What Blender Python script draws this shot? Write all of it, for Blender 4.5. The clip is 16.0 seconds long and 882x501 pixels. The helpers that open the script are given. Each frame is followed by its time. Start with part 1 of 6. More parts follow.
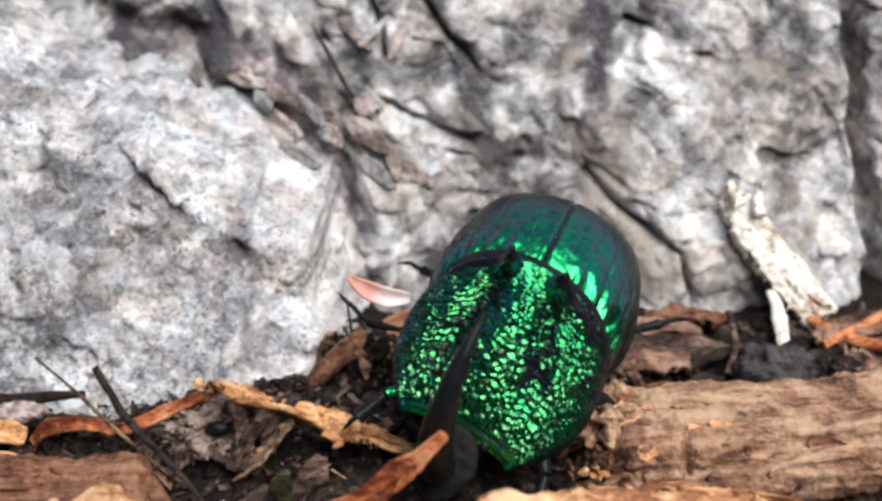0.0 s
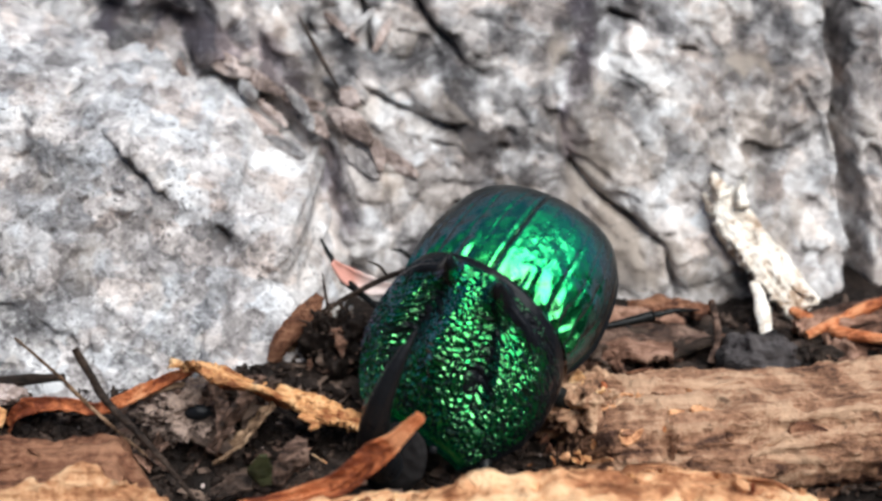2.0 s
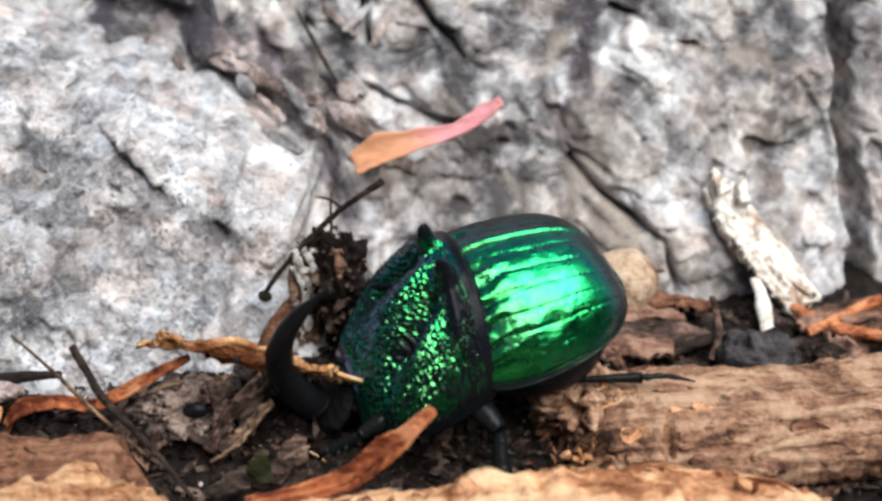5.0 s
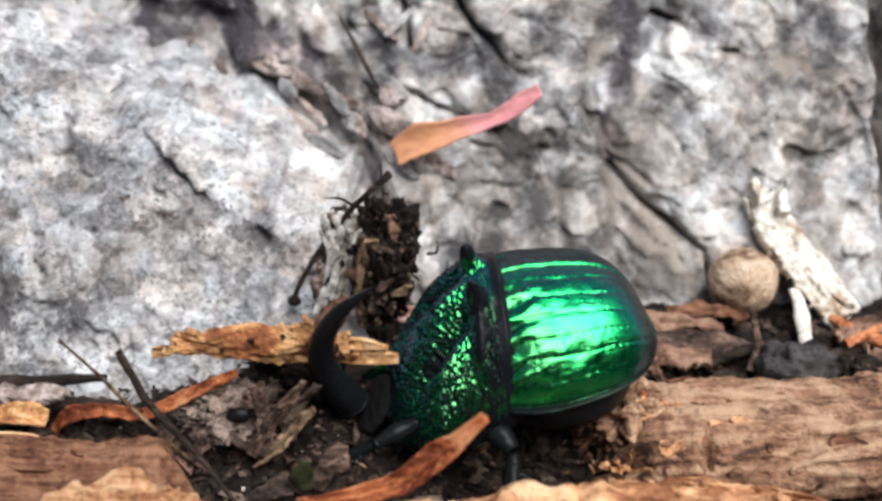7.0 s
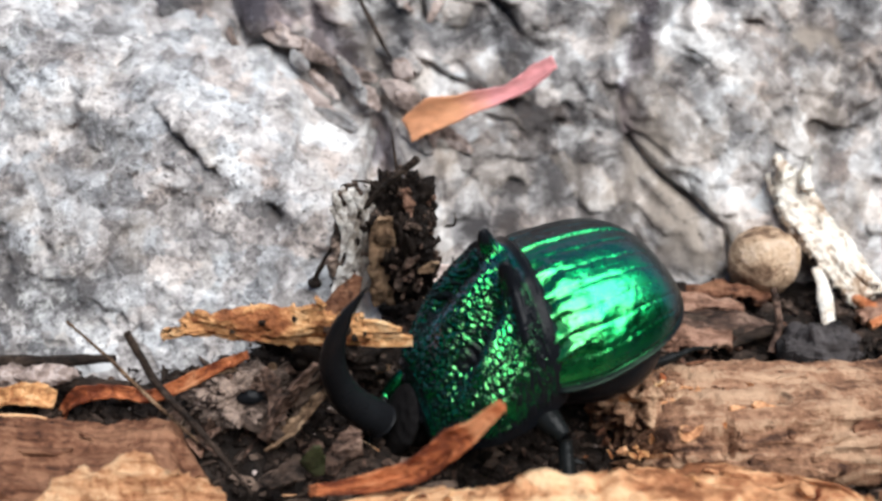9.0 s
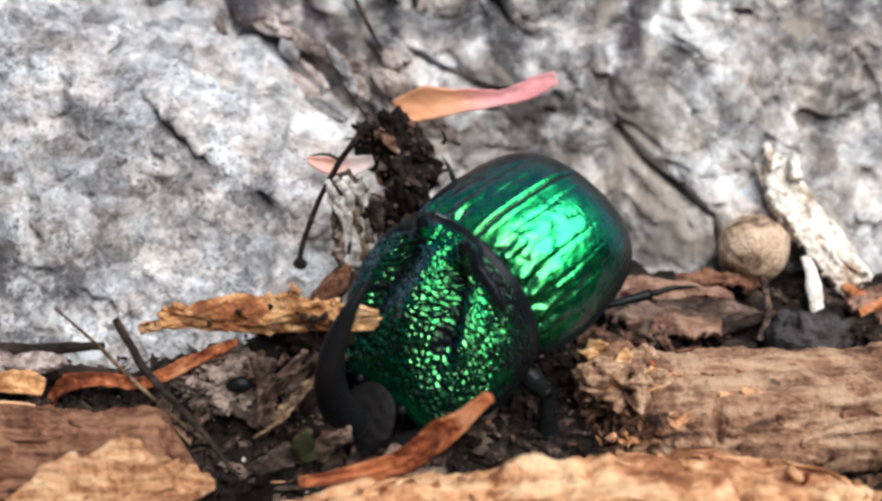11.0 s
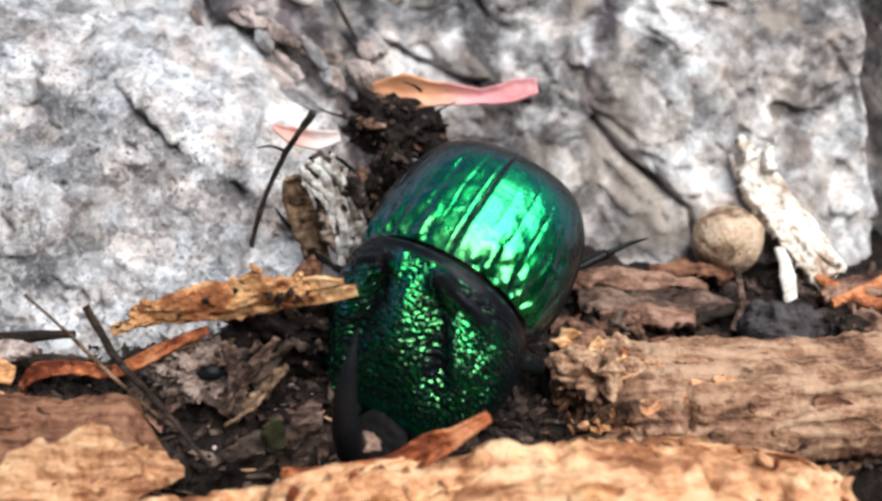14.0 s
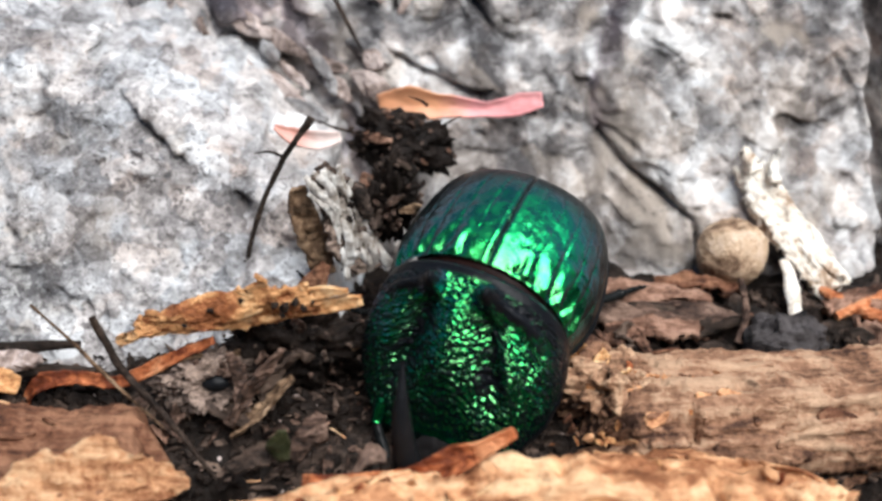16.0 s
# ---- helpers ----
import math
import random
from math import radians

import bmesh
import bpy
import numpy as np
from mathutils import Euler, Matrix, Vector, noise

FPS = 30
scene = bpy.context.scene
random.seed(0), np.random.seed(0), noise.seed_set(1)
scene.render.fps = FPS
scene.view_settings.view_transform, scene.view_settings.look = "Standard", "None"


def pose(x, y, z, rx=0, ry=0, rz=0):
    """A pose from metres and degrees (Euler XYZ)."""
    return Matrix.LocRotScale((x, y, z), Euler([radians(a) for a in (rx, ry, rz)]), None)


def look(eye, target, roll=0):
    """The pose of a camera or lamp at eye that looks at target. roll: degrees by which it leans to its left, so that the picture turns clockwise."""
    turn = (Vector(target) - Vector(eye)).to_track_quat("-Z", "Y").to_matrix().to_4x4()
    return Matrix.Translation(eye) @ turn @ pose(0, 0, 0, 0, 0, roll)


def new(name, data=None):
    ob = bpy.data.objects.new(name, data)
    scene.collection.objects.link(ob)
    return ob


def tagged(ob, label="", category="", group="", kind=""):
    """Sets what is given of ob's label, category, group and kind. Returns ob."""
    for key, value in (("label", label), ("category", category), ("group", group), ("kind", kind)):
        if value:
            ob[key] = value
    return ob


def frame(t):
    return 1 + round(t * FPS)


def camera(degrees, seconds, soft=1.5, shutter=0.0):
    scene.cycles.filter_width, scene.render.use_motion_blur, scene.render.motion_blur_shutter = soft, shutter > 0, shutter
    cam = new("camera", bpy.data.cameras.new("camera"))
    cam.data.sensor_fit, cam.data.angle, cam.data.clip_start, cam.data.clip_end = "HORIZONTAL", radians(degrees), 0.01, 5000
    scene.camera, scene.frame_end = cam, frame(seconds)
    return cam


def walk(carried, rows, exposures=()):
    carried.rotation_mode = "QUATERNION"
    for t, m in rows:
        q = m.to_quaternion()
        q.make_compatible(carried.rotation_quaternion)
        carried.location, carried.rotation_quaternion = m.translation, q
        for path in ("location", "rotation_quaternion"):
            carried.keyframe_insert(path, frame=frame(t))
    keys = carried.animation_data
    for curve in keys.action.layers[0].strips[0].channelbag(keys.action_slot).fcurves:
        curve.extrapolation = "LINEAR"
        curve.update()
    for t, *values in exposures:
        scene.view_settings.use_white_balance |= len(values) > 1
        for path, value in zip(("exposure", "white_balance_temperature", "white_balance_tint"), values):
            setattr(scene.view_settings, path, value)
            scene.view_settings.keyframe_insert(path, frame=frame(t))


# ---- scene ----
cam = camera(40, 16.0, soft=2.9)
cam.data.dof.use_dof, cam.data.dof.focus_distance, cam.data.dof.aperture_fstop = True, 0.079, 34.0
MM = 0.001


def mm(x, y, z, rx=0, ry=0, rz=0):
    """A pose from millimetres and degrees."""
    return pose(x * MM, y * MM, z * MM, rx, ry, rz)


PATH = [
    (0.0, mm(-3.39, -64.32, 55.20, 58.284, 0.709, -1.012)),
    (0.5, mm(-3.29, -64.64, 54.59, 58.639, 0.545, -1.335)),
    (1.0, mm(-3.05, -65.18, 54.07, 58.908, 0.611, -1.298)),
    (1.5, mm(-2.85, -65.48, 53.55, 58.961, 0.412, -1.411)),
    (2.0, mm(-2.98, -65.55, 53.05, 59.325, 0.119, -1.229)),
    (2.5, mm(-2.97, -65.83, 53.75, 59.275, 0.051, -1.035)),
    (3.0, mm(-2.93, -66.04, 53.35, 59.509, -0.058, -1.342)),
    (3.5, mm(-2.70, -66.48, 52.25, 59.684, -0.215, -1.425)),
    (4.0, mm(-3.04, -65.97, 51.89, 59.589, -0.212, -1.555)),
    (6.5, mm(-3.49, -64.30, 54.99, 58.087, 0.116, -0.414)),
    (7.0, mm(-4.30, -64.40, 54.90, 58.064, 0.002, 0.004)),
    (7.5, mm(-4.35, -64.29, 54.53, 57.771, 0.269, 0.203)),
    (8.0, mm(-4.66, -62.22, 55.52, 57.233, 0.836, 0.913)),
    (8.5, mm(-4.65, -62.09, 55.76, 56.406, 0.626, 1.033)),
    (9.0, mm(-4.59, -62.15, 54.91, 56.219, 0.134, 0.525)),
    (11.5, mm(-4.31, -62.89, 53.89, 56.318, -0.031, 0.129)),
    (12.0, mm(-4.09, -63.08, 53.51, 56.398, 0.052, 0.066)),
    (12.5, mm(-3.75, -63.04, 53.47, 56.563, -0.062, 0.076)),
    (13.0, mm(-3.59, -63.11, 54.06, 56.870, -0.394, 0.134)),
    (13.5, mm(-3.52, -63.05, 53.85, 56.688, -0.482, 0.035)),
    (14.0, mm(-3.41, -63.22, 53.07, 56.613, -0.457, -0.210)),
    (14.5, mm(-3.34, -63.33, 52.89, 56.556, -0.380, -0.134)),
    (15.0, mm(-4.14, -63.22, 54.13, 56.789, -0.392, 0.073)),
    (15.5, mm(-4.19, -63.06, 54.88, 57.010, -0.530, 0.057)),
    (16.0, mm(-3.87, -63.05, 53.44, 56.866, -0.681, -0.145)),
]
walk(cam, PATH, [(0.0, 0.1), (9.0, 0.1), (12.2, 0.03), (13.0, 0.22), (16.0, 0.2)])

# ---- world and light ----
world = bpy.data.worlds.new("world")
scene.world = world
world.use_nodes = True
wn = world.node_tree.nodes
sky = wn.new("ShaderNodeTexSky")
sky.sky_type, sky.sun_disc = "NISHITA", False
sky.sun_elevation, sky.sun_rotation = radians(63), radians(130)
world.node_tree.links.new(sky.outputs[0], wn["Background"].inputs[0])
wn["Background"].inputs[1].default_value = 0.095
sun = new("sun", bpy.data.lights.new("sun", "SUN"))
sun.data.energy, sun.data.angle, sun.data.color = 5.3, radians(54), (0.975, 0.988, 0.982)
sun.matrix_world = look((0.34, -0.28, 0.9), (0, 0, 0))


# ---- numeric helpers ----
def lattice(ix, iy, iz, seed):
    h = (ix * 374761393 + iy * 668265263 + iz * 2147483647 + seed * 1274126177) & 0xFFFFFFFF
    h = ((h ^ (h >> 13)) * 1274126177) & 0xFFFFFFFF
    h = ((h ^ (h >> 16)) * 2246822519) & 0xFFFFFFFF
    return ((h ^ (h >> 15)) & 0xFFFFFF) / float(0xFFFFFF)


def vnoise(x, y, z=0.0, seed=0):
    """Smooth value noise in -1..1 of arrays."""
    x, y, z = np.broadcast_arrays(np.asarray(x, float), np.asarray(y, float), np.asarray(z, float))
    ix, iy, iz = (np.floor(a).astype(np.int64) for a in (x, y, z))
    fx, fy, fz = (a - np.floor(a) for a in (x, y, z))
    fx, fy, fz = (f * f * (3 - 2 * f) for f in (fx, fy, fz))
    out = 0
    for dx in (0, 1):
        for dy in (0, 1):
            for dz in (0, 1):
                w = (fx if dx else 1 - fx) * (fy if dy else 1 - fy) * (fz if dz else 1 - fz)
                out = out + w * lattice(ix + dx, iy + dy, iz + dz, seed)
    return out * 2 - 1


def fbm(x, y, z=0.0, seed=0, octaves=4, gain=0.5):
    out, amp = 0, 1.0
    for k in range(octaves):
        out = out + amp * vnoise(np.asarray(x) * 2 ** k, np.asarray(y) * 2 ** k, np.asarray(z) * 2 ** k, seed + 7 * k)
        amp *= gain
    return out


def cells(x, y, seed=0):
    """Voronoi cells: distance to the nearest seed, to the border, and a random value of the cell."""
    x, y = np.asarray(x, float), np.asarray(y, float)
    ix, iy = np.floor(x).astype(np.int64), np.floor(y).astype(np.int64)
    d1 = np.full(x.shape, 9.0)
    d2 = np.full(x.shape, 9.0)
    val = np.zeros(x.shape)
    for dx in (-1, 0, 1):
        for dy in (-1, 0, 1):
            cx, cy = ix + dx, iy + dy
            px, py = cx + lattice(cx, cy, cx * 0 + 1, seed), cy + lattice(cx, cy, cx * 0 + 2, seed)
            d = np.hypot(x - px, y - py)
            near = d < d1
            d2 = np.where(near, d1, np.minimum(d2, d))
            val = np.where(near, lattice(cx, cy, cx * 0 + 3, seed), val)
            d1 = np.where(near, d, d1)
    return d1, d2 - d1, val


def smooth(a, b, x):
    t = np.clip((np.asarray(x, float) - a) / (b - a), 0, 1)
    return t * t * (3 - 2 * t)


def to_lines(x, y, lines):
    """Least distance from points to some polylines."""
    best = np.full(np.shape(x), 1e9)
    for line in lines:
        for (ax, ay), (bx, by) in zip(line, line[1:]):
            vx, vy = bx - ax, by - ay
            t = np.clip(((x - ax) * vx + (y - ay) * vy) / (vx * vx + vy * vy), 0, 1)
            best = np.minimum(best, np.hypot(x - ax - t * vx, y - ay - t * vy))
    return best


def spline(points, n):
    """A smooth line of n points through some points."""
    p = np.array(points, float)
    p = np.vstack([2 * p[0] - p[1], p, 2 * p[-1] - p[-2]])
    out = []
    for t in np.linspace(0, len(points) - 1, n):
        i = min(int(t), len(points) - 2)
        f = t - i
        a, b, c, d = p[i:i + 4]
        out.append(0.5 * (2 * b + (c - a) * f + (2 * a - 5 * b + 4 * c - d) * f ** 2 + (3 * b - a - 3 * c + d) * f ** 3))
    return np.array(out)


# ---- mesh helpers; they take millimetres ----
def mesh_of(name, verts, faces, mat, attrs=None, flat=False):
    me = bpy.data.meshes.new(name)
    me.from_pydata((np.asarray(verts) * MM).tolist(), [], faces)
    me.materials.append(mat)
    if not flat:
        me.polygons.foreach_set("use_smooth", [True] * len(me.polygons))
    for key, values in (attrs or {}).items():
        a = me.attributes.new(key, "FLOAT", "POINT")
        a.data.foreach_set("value", np.asarray(values, np.float32).ravel())
    me.update()
    return me


def grid_faces(nu, nv, wrap=False, base=0, flip=False):
    faces = []
    for i in range(nu - 1):
        for j in range(nv if wrap else nv - 1):
            k = (j + 1) % nv
            q = (base + i * nv + j, base + (i + 1) * nv + j, base + (i + 1) * nv + k, base + i * nv + k)
            faces.append(q[::-1] if flip else q)
    return faces


def part(name, me, parent, label="", m=None):
    ob = new(name, me)
    ob.parent = parent
    if m is not None:
        ob.matrix_basis = m
    if label:
        tagged(ob, label)
    return ob


def thing(name, me, label, category, group="", kind="", m=None):
    ob = new(name, me)
    if m is not None:
        ob.matrix_basis = m
    return tagged(ob, label, category, group, kind)


def tube(name, points, radii, mat, nu=40, nv=12, rough=0.12, freq=1.2, seed=0, flat=1.0):
    """A tapered, uneven rod along a line, closed at both ends."""
    line = spline(points, nu)
    rad = np.interp(np.linspace(0, 1, nu), np.linspace(0, 1, len(radii)), radii)
    tan = np.gradient(line, axis=0)
    tan /= np.linalg.norm(tan, axis=1)[:, None]
    ref = np.array([0.0, 0.0, 1.0]) if abs(tan[:, 2]).mean() < 0.8 else np.array([0.0, 1.0, 0.0])
    side = np.cross(tan, ref)
    side /= np.linalg.norm(side, axis=1)[:, None]
    up = np.cross(side, tan)
    ang = np.linspace(0, 2 * np.pi, nv, endpoint=False)
    s = np.cumsum(np.r_[0, np.linalg.norm(np.diff(line, axis=0), axis=1)])
    bump = 1 + rough * fbm(s[:, None] * freq, np.cos(ang)[None] * 1.3, np.sin(ang)[None] * 1.3, seed, 3)
    r = rad[:, None] * bump
    v = line[:, None] + side[:, None] * (np.cos(ang)[None] * r)[..., None] + up[:, None] * (np.sin(ang)[None] * r * flat)[..., None]
    verts = np.vstack([v.reshape(-1, 3), line[:1], line[-1:]])
    faces = grid_faces(nu, nv, True, flip=True)
    a, b = nu * nv, nu * nv + 1
    for j in range(nv):
        k = (j + 1) % nv
        faces += [(a, j, k), (b, (nu - 1) * nv + k, (nu - 1) * nv + j)]
    return mesh_of(name, verts, faces, mat)


def shell(name, top, thick, mat, attrs=None):
    """A thin sheet from a grid of points, with thickness and edges."""
    nu, nv = top.shape[:2]
    n = np.cross(np.gradient(top, axis=0), np.gradient(top, axis=1))
    n /= np.linalg.norm(n, axis=2)[..., None] + 1e-9
    low = top - n * (thick[..., None] if np.ndim(thick) else thick)
    verts = np.vstack([top.reshape(-1, 3), low.reshape(-1, 3)])
    faces = grid_faces(nu, nv) + grid_faces(nu, nv, base=nu * nv, flip=True)
    c = nu * nv
    rim = [i * nv for i in range(nu)] + [(nu - 1) * nv + j for j in range(1, nv)]
    rim += [i * nv + nv - 1 for i in range(nu - 2, -1, -1)] + [j for j in range(nv - 2, 0, -1)]
    for a, b in zip(rim, rim[1:] + rim[:1]):
        faces.append((b, a, c + a, c + b))
    return mesh_of(name, verts, faces, mat, attrs)


def ribbon(name, points, widths, across, mat, nu=60, nv=13, curl=0.3, thick=0.22, ragged=0.25, seed=0, bump=0.12):
    """A torn strip of bark or leaf: a line, its widths, the way across it, with a curled section and ragged edges."""
    line = spline(points, nu)
    t = np.linspace(0, 1, nu)
    w = np.interp(t, np.linspace(0, 1, len(widths)), widths)
    acr = np.array(across, float)
    if acr.ndim == 1:
        acr = np.repeat(acr[None], 2, 0)
    acr = np.array([np.interp(t, np.linspace(0, 1, len(acr)), acr[:, k]) for k in range(3)]).T
    tan = np.gradient(line, axis=0)
    tan /= np.linalg.norm(tan, axis=1)[:, None]
    acr -= tan * (acr * tan).sum(1)[:, None]
    acr /= np.linalg.norm(acr, axis=1)[:, None]
    nor = np.cross(tan, acr)
    s = np.cumsum(np.r_[0, np.linalg.norm(np.diff(line, axis=0), axis=1)])
    q = np.linspace(-1, 1, nv)
    left = w * (1 + ragged * fbm(s * 0.45, 3.3, 0, seed, 4, 0.5))
    right = w * (1 + ragged * fbm(s * 0.45, 9.1, 0, seed + 5, 4, 0.5))
    half = np.where(q[None] < 0, left[:, None], right[:, None])
    lift = curl * w[:, None] * (q[None] ** 2) + bump * fbm(s[:, None] * 0.9, q[None] * w[:, None] * 1.6, 0, seed + 9, 4)
    top = line[:, None] + acr[:, None] * (q[None] * half)[..., None] + nor[:, None] * lift[..., None]
    return shell(name, top, thick, mat)


# ---- materials ----
def node_material(name):
    m = bpy.data.materials.new(name)
    m.use_nodes = True
    nt = m.node_tree
    return m, nt, nt.nodes["Principled BSDF"]


def coords(nt, scale, seed=0.0):
    tc = nt.nodes.new("ShaderNodeTexCoord")
    mp = nt.nodes.new("ShaderNodeMapping")
    mp.inputs["Scale"].default_value = scale if isinstance(scale, tuple) else (scale,) * 3
    mp.inputs["Location"].default_value = (seed, seed * 1.7, seed * 0.6)
    nt.links.new(tc.outputs["Object"], mp.inputs["Vector"])
    return mp.outputs["Vector"]


def noise_node(nt, scale, detail=4.0, rough=0.6, seed=0.0, distort=0.0):
    n = nt.nodes.new("ShaderNodeTexNoise")
    n.inputs["Scale"].default_value = 1.0
    n.inputs["Detail"].default_value = detail
    n.inputs["Roughness"].default_value = rough
    n.inputs["Distortion"].default_value = distort
    nt.links.new(coords(nt, scale, seed), n.inputs["Vector"])
    return n.outputs["Fac"]


def voronoi_node(nt, scale, seed=0.0, feature="F1", out="Distance"):
    n = nt.nodes.new("ShaderNodeTexVoronoi")
    n.feature = feature
    n.inputs["Scale"].default_value = 1.0
    nt.links.new(coords(nt, scale, seed), n.inputs["Vector"])
    return n.outputs[out]


def ramp(nt, fac, stops):
    r = nt.nodes.new("ShaderNodeValToRGB")
    e = r.color_ramp.elements
    while len(e) < len(stops):
        e.new(0.5)
    for el, (p, c) in zip(e, stops):
        el.position = p
        el.color = (*c, 1) if isinstance(c, tuple) else (c, c, c, 1)
    nt.links.new(fac, r.inputs["Fac"])
    return r.outputs["Color"]


def mix(nt, a, b, fac, mode="MIX"):
    n = nt.nodes.new("ShaderNodeMix")
    n.data_type, n.blend_type = "RGBA", mode
    for k, value in ((0, fac), (6, a), (7, b)):
        sock = n.inputs[k]
        if isinstance(value, (int, float)):
            sock.default_value = value if k == 0 else (value,) * 3 + (1,)
        elif isinstance(value, tuple):
            sock.default_value = (*value, 1)
        else:
            nt.links.new(value, sock)
    return n.outputs[2]


def math_node(nt, op, a, b=0.0, c=None):
    n = nt.nodes.new("ShaderNodeMath")
    n.operation = op
    for sock, value in zip(n.inputs, (a, b, c)):
        if value is None:
            continue
        if isinstance(value, (int, float)):
            sock.default_value = value
        else:
            nt.links.new(value, sock)
    return n.outputs[0]


def attr(nt, key):
    n = nt.nodes.new("ShaderNodeAttribute")
    n.attribute_name = key
    return n.outputs["Fac"]


def bump(nt, bsdf, height, dist, strength=1.0, under=None):
    b = nt.nodes.new("ShaderNodeBump")
    b.inputs["Distance"].default_value = dist * MM
    b.inputs["Strength"].default_value = strength
    nt.links.new(height, b.inputs["Height"])
    if under is not None:
        nt.links.new(under, b.inputs["Normal"])
    nt.links.new(b.outputs["Normal"], bsdf.inputs["Normal"])
    return b.outputs["Normal"]


def rock_material(name, stops, speck, warm, seed, crusty, grainy, relief):
    """Weathered limestone: mottled greys, pale crusts, dark pits and specks, faint stains; tone and tan come with the mesh."""
    m, nt, b = node_material(name)
    big = noise_node(nt, 120, 5, 0.6, seed, 0.5)
    mid = noise_node(nt, 480, 6, 0.7, seed + 3, 0.9)
    fine = noise_node(nt, 3000, 4, 0.7, seed + 5)
    f = math_node(nt, "MULTIPLY_ADD", big, 0.42, math_node(nt, "MULTIPLY", mid, 0.62))
    f = math_node(nt, "MULTIPLY_ADD", fine, 0.34 * grainy, math_node(nt, "SUBTRACT", f, 0.015 + 0.17 * grainy))
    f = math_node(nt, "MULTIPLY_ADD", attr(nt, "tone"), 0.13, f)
    hues = []
    for size, amount, k in ((230, 0.17, 13.0), (560, 0.15, 15.0), (1300, 0.1, 16.0)):
        warp = nt.nodes.new("ShaderNodeTexNoise")
        warp.inputs["Scale"].default_value = 1.6
        warp.inputs["Detail"].default_value = 3.0
        v = coords(nt, (size, size * 0.8, size * 1.5), seed + k)
        nt.links.new(v, warp.inputs["Vector"])
        moved = mix(nt, v, warp.outputs["Color"], 0.9, "ADD")
        patch = nt.nodes.new("ShaderNodeTexVoronoi")
        patch.inputs["Scale"].default_value = 1.0
        nt.links.new(moved, patch.inputs["Vector"])
        split = nt.nodes.new("ShaderNodeSeparateColor")
        nt.links.new(patch.outputs["Color"], split.inputs[0])
        hues.append(split.outputs[1])
        f = math_node(nt, "MULTIPLY_ADD", math_node(nt, "SUBTRACT", split.outputs[0], 0.5), amount * min(1.0, 0.35 + 0.65 * grainy), f)
    c = ramp(nt, f, stops)
    crust = ramp(nt, noise_node(nt, 950, 7, 0.78, seed + 21, 0.4), [(0.52, 0.0), (0.57, 1.0)])
    patchy = ramp(nt, noise_node(nt, 150, 4, 0.6, seed + 23), [(0.42, 0.1), (0.58, 1.0)])
    c = mix(nt, c, (0.74, 0.73, 0.7), math_node(nt, "MULTIPLY", math_node(nt, "MULTIPLY", crust, patchy), crusty))
    stain = ramp(nt, noise_node(nt, 210, 5, 0.65, seed + 11, 1.0), [(0.52, 0.0), (0.7, 1.0)])
    c = mix(nt, c, warm, math_node(nt, "MULTIPLY", stain, 0.55), "MULTIPLY")
    for h in hues[:2]:
        c = mix(nt, c, (1.0, 0.93, 0.89), ramp(nt, h, [(0.62, 0.0), (0.8, 0.75)]), "MULTIPLY")
        c = mix(nt, c, (0.93, 0.95, 0.97), ramp(nt, h, [(0.2, 0.8), (0.4, 0.0)]), "MULTIPLY")
    c = mix(nt, c, (0.6, 0.5, 0.41), math_node(nt, "MULTIPLY", attr(nt, "tan"), 0.45))
    c = mix(nt, c, (0.86, 0.8, 0.92), attr(nt, "plum"), "MULTIPLY")
    pits = ramp(nt, voronoi_node(nt, 1500, seed + 2), [(0.1, 1.0), (0.26, 0.0)])
    where = ramp(nt, noise_node(nt, 420, 3, 0.6, seed + 8), [(0.46, 0.0), (0.6, 1.0)])
    c = mix(nt, c, speck, math_node(nt, "MULTIPLY", math_node(nt, "MULTIPLY", pits, where), 0.75 * grainy))
    clusters = ramp(nt, noise_node(nt, 240, 3, 0.6, seed + 19), [(0.42, 0.15), (0.58, 1.0)])
    for size, cut, k in ((2300, 0.585, 17), (1150, 0.62, 27)):
        dots = ramp(nt, noise_node(nt, size, 3, 0.6, seed + k), [(cut, 0.0), (cut + 0.04, 1.0)])
        c = mix(nt, c, speck, math_node(nt, "MULTIPLY", math_node(nt, "MULTIPLY", dots, clusters), 0.75 * grainy))
    nt.links.new(c, b.inputs["Base Color"])
    b.inputs["Roughness"].default_value = 0.82
    b.inputs["Specular IOR Level"].default_value = 0.3
    h = math_node(nt, "MULTIPLY_ADD", pits, -0.6, math_node(nt, "ADD", mid, math_node(nt, "MULTIPLY_ADD", crust, 0.25, fine)))
    bump(nt, b, h, 0.3, relief)
    return m


ROCK = rock_material("grey_rock", [(0.32, (0.052, 0.047, 0.048)), (0.43, (0.175, 0.163, 0.16)), (0.53, (0.35, 0.33, 0.32)), (0.62, (0.53, 0.508, 0.494)), (0.74, (0.78, 0.765, 0.75))], (0.09, 0.078, 0.073), (0.9, 0.77, 0.67), 1.0, 0.12, 0.45, 0.3)
PALE = rock_material("pale_rock", [(0.32, (0.1, 0.095, 0.097)), (0.43, (0.222, 0.214, 0.216)), (0.53, (0.362, 0.352, 0.354)), (0.62, (0.51, 0.5, 0.5)), (0.74, (0.715, 0.705, 0.7))], (0.1, 0.09, 0.09), (0.93, 0.82, 0.76), 5.0, 0.45, 1.1, 0.5)


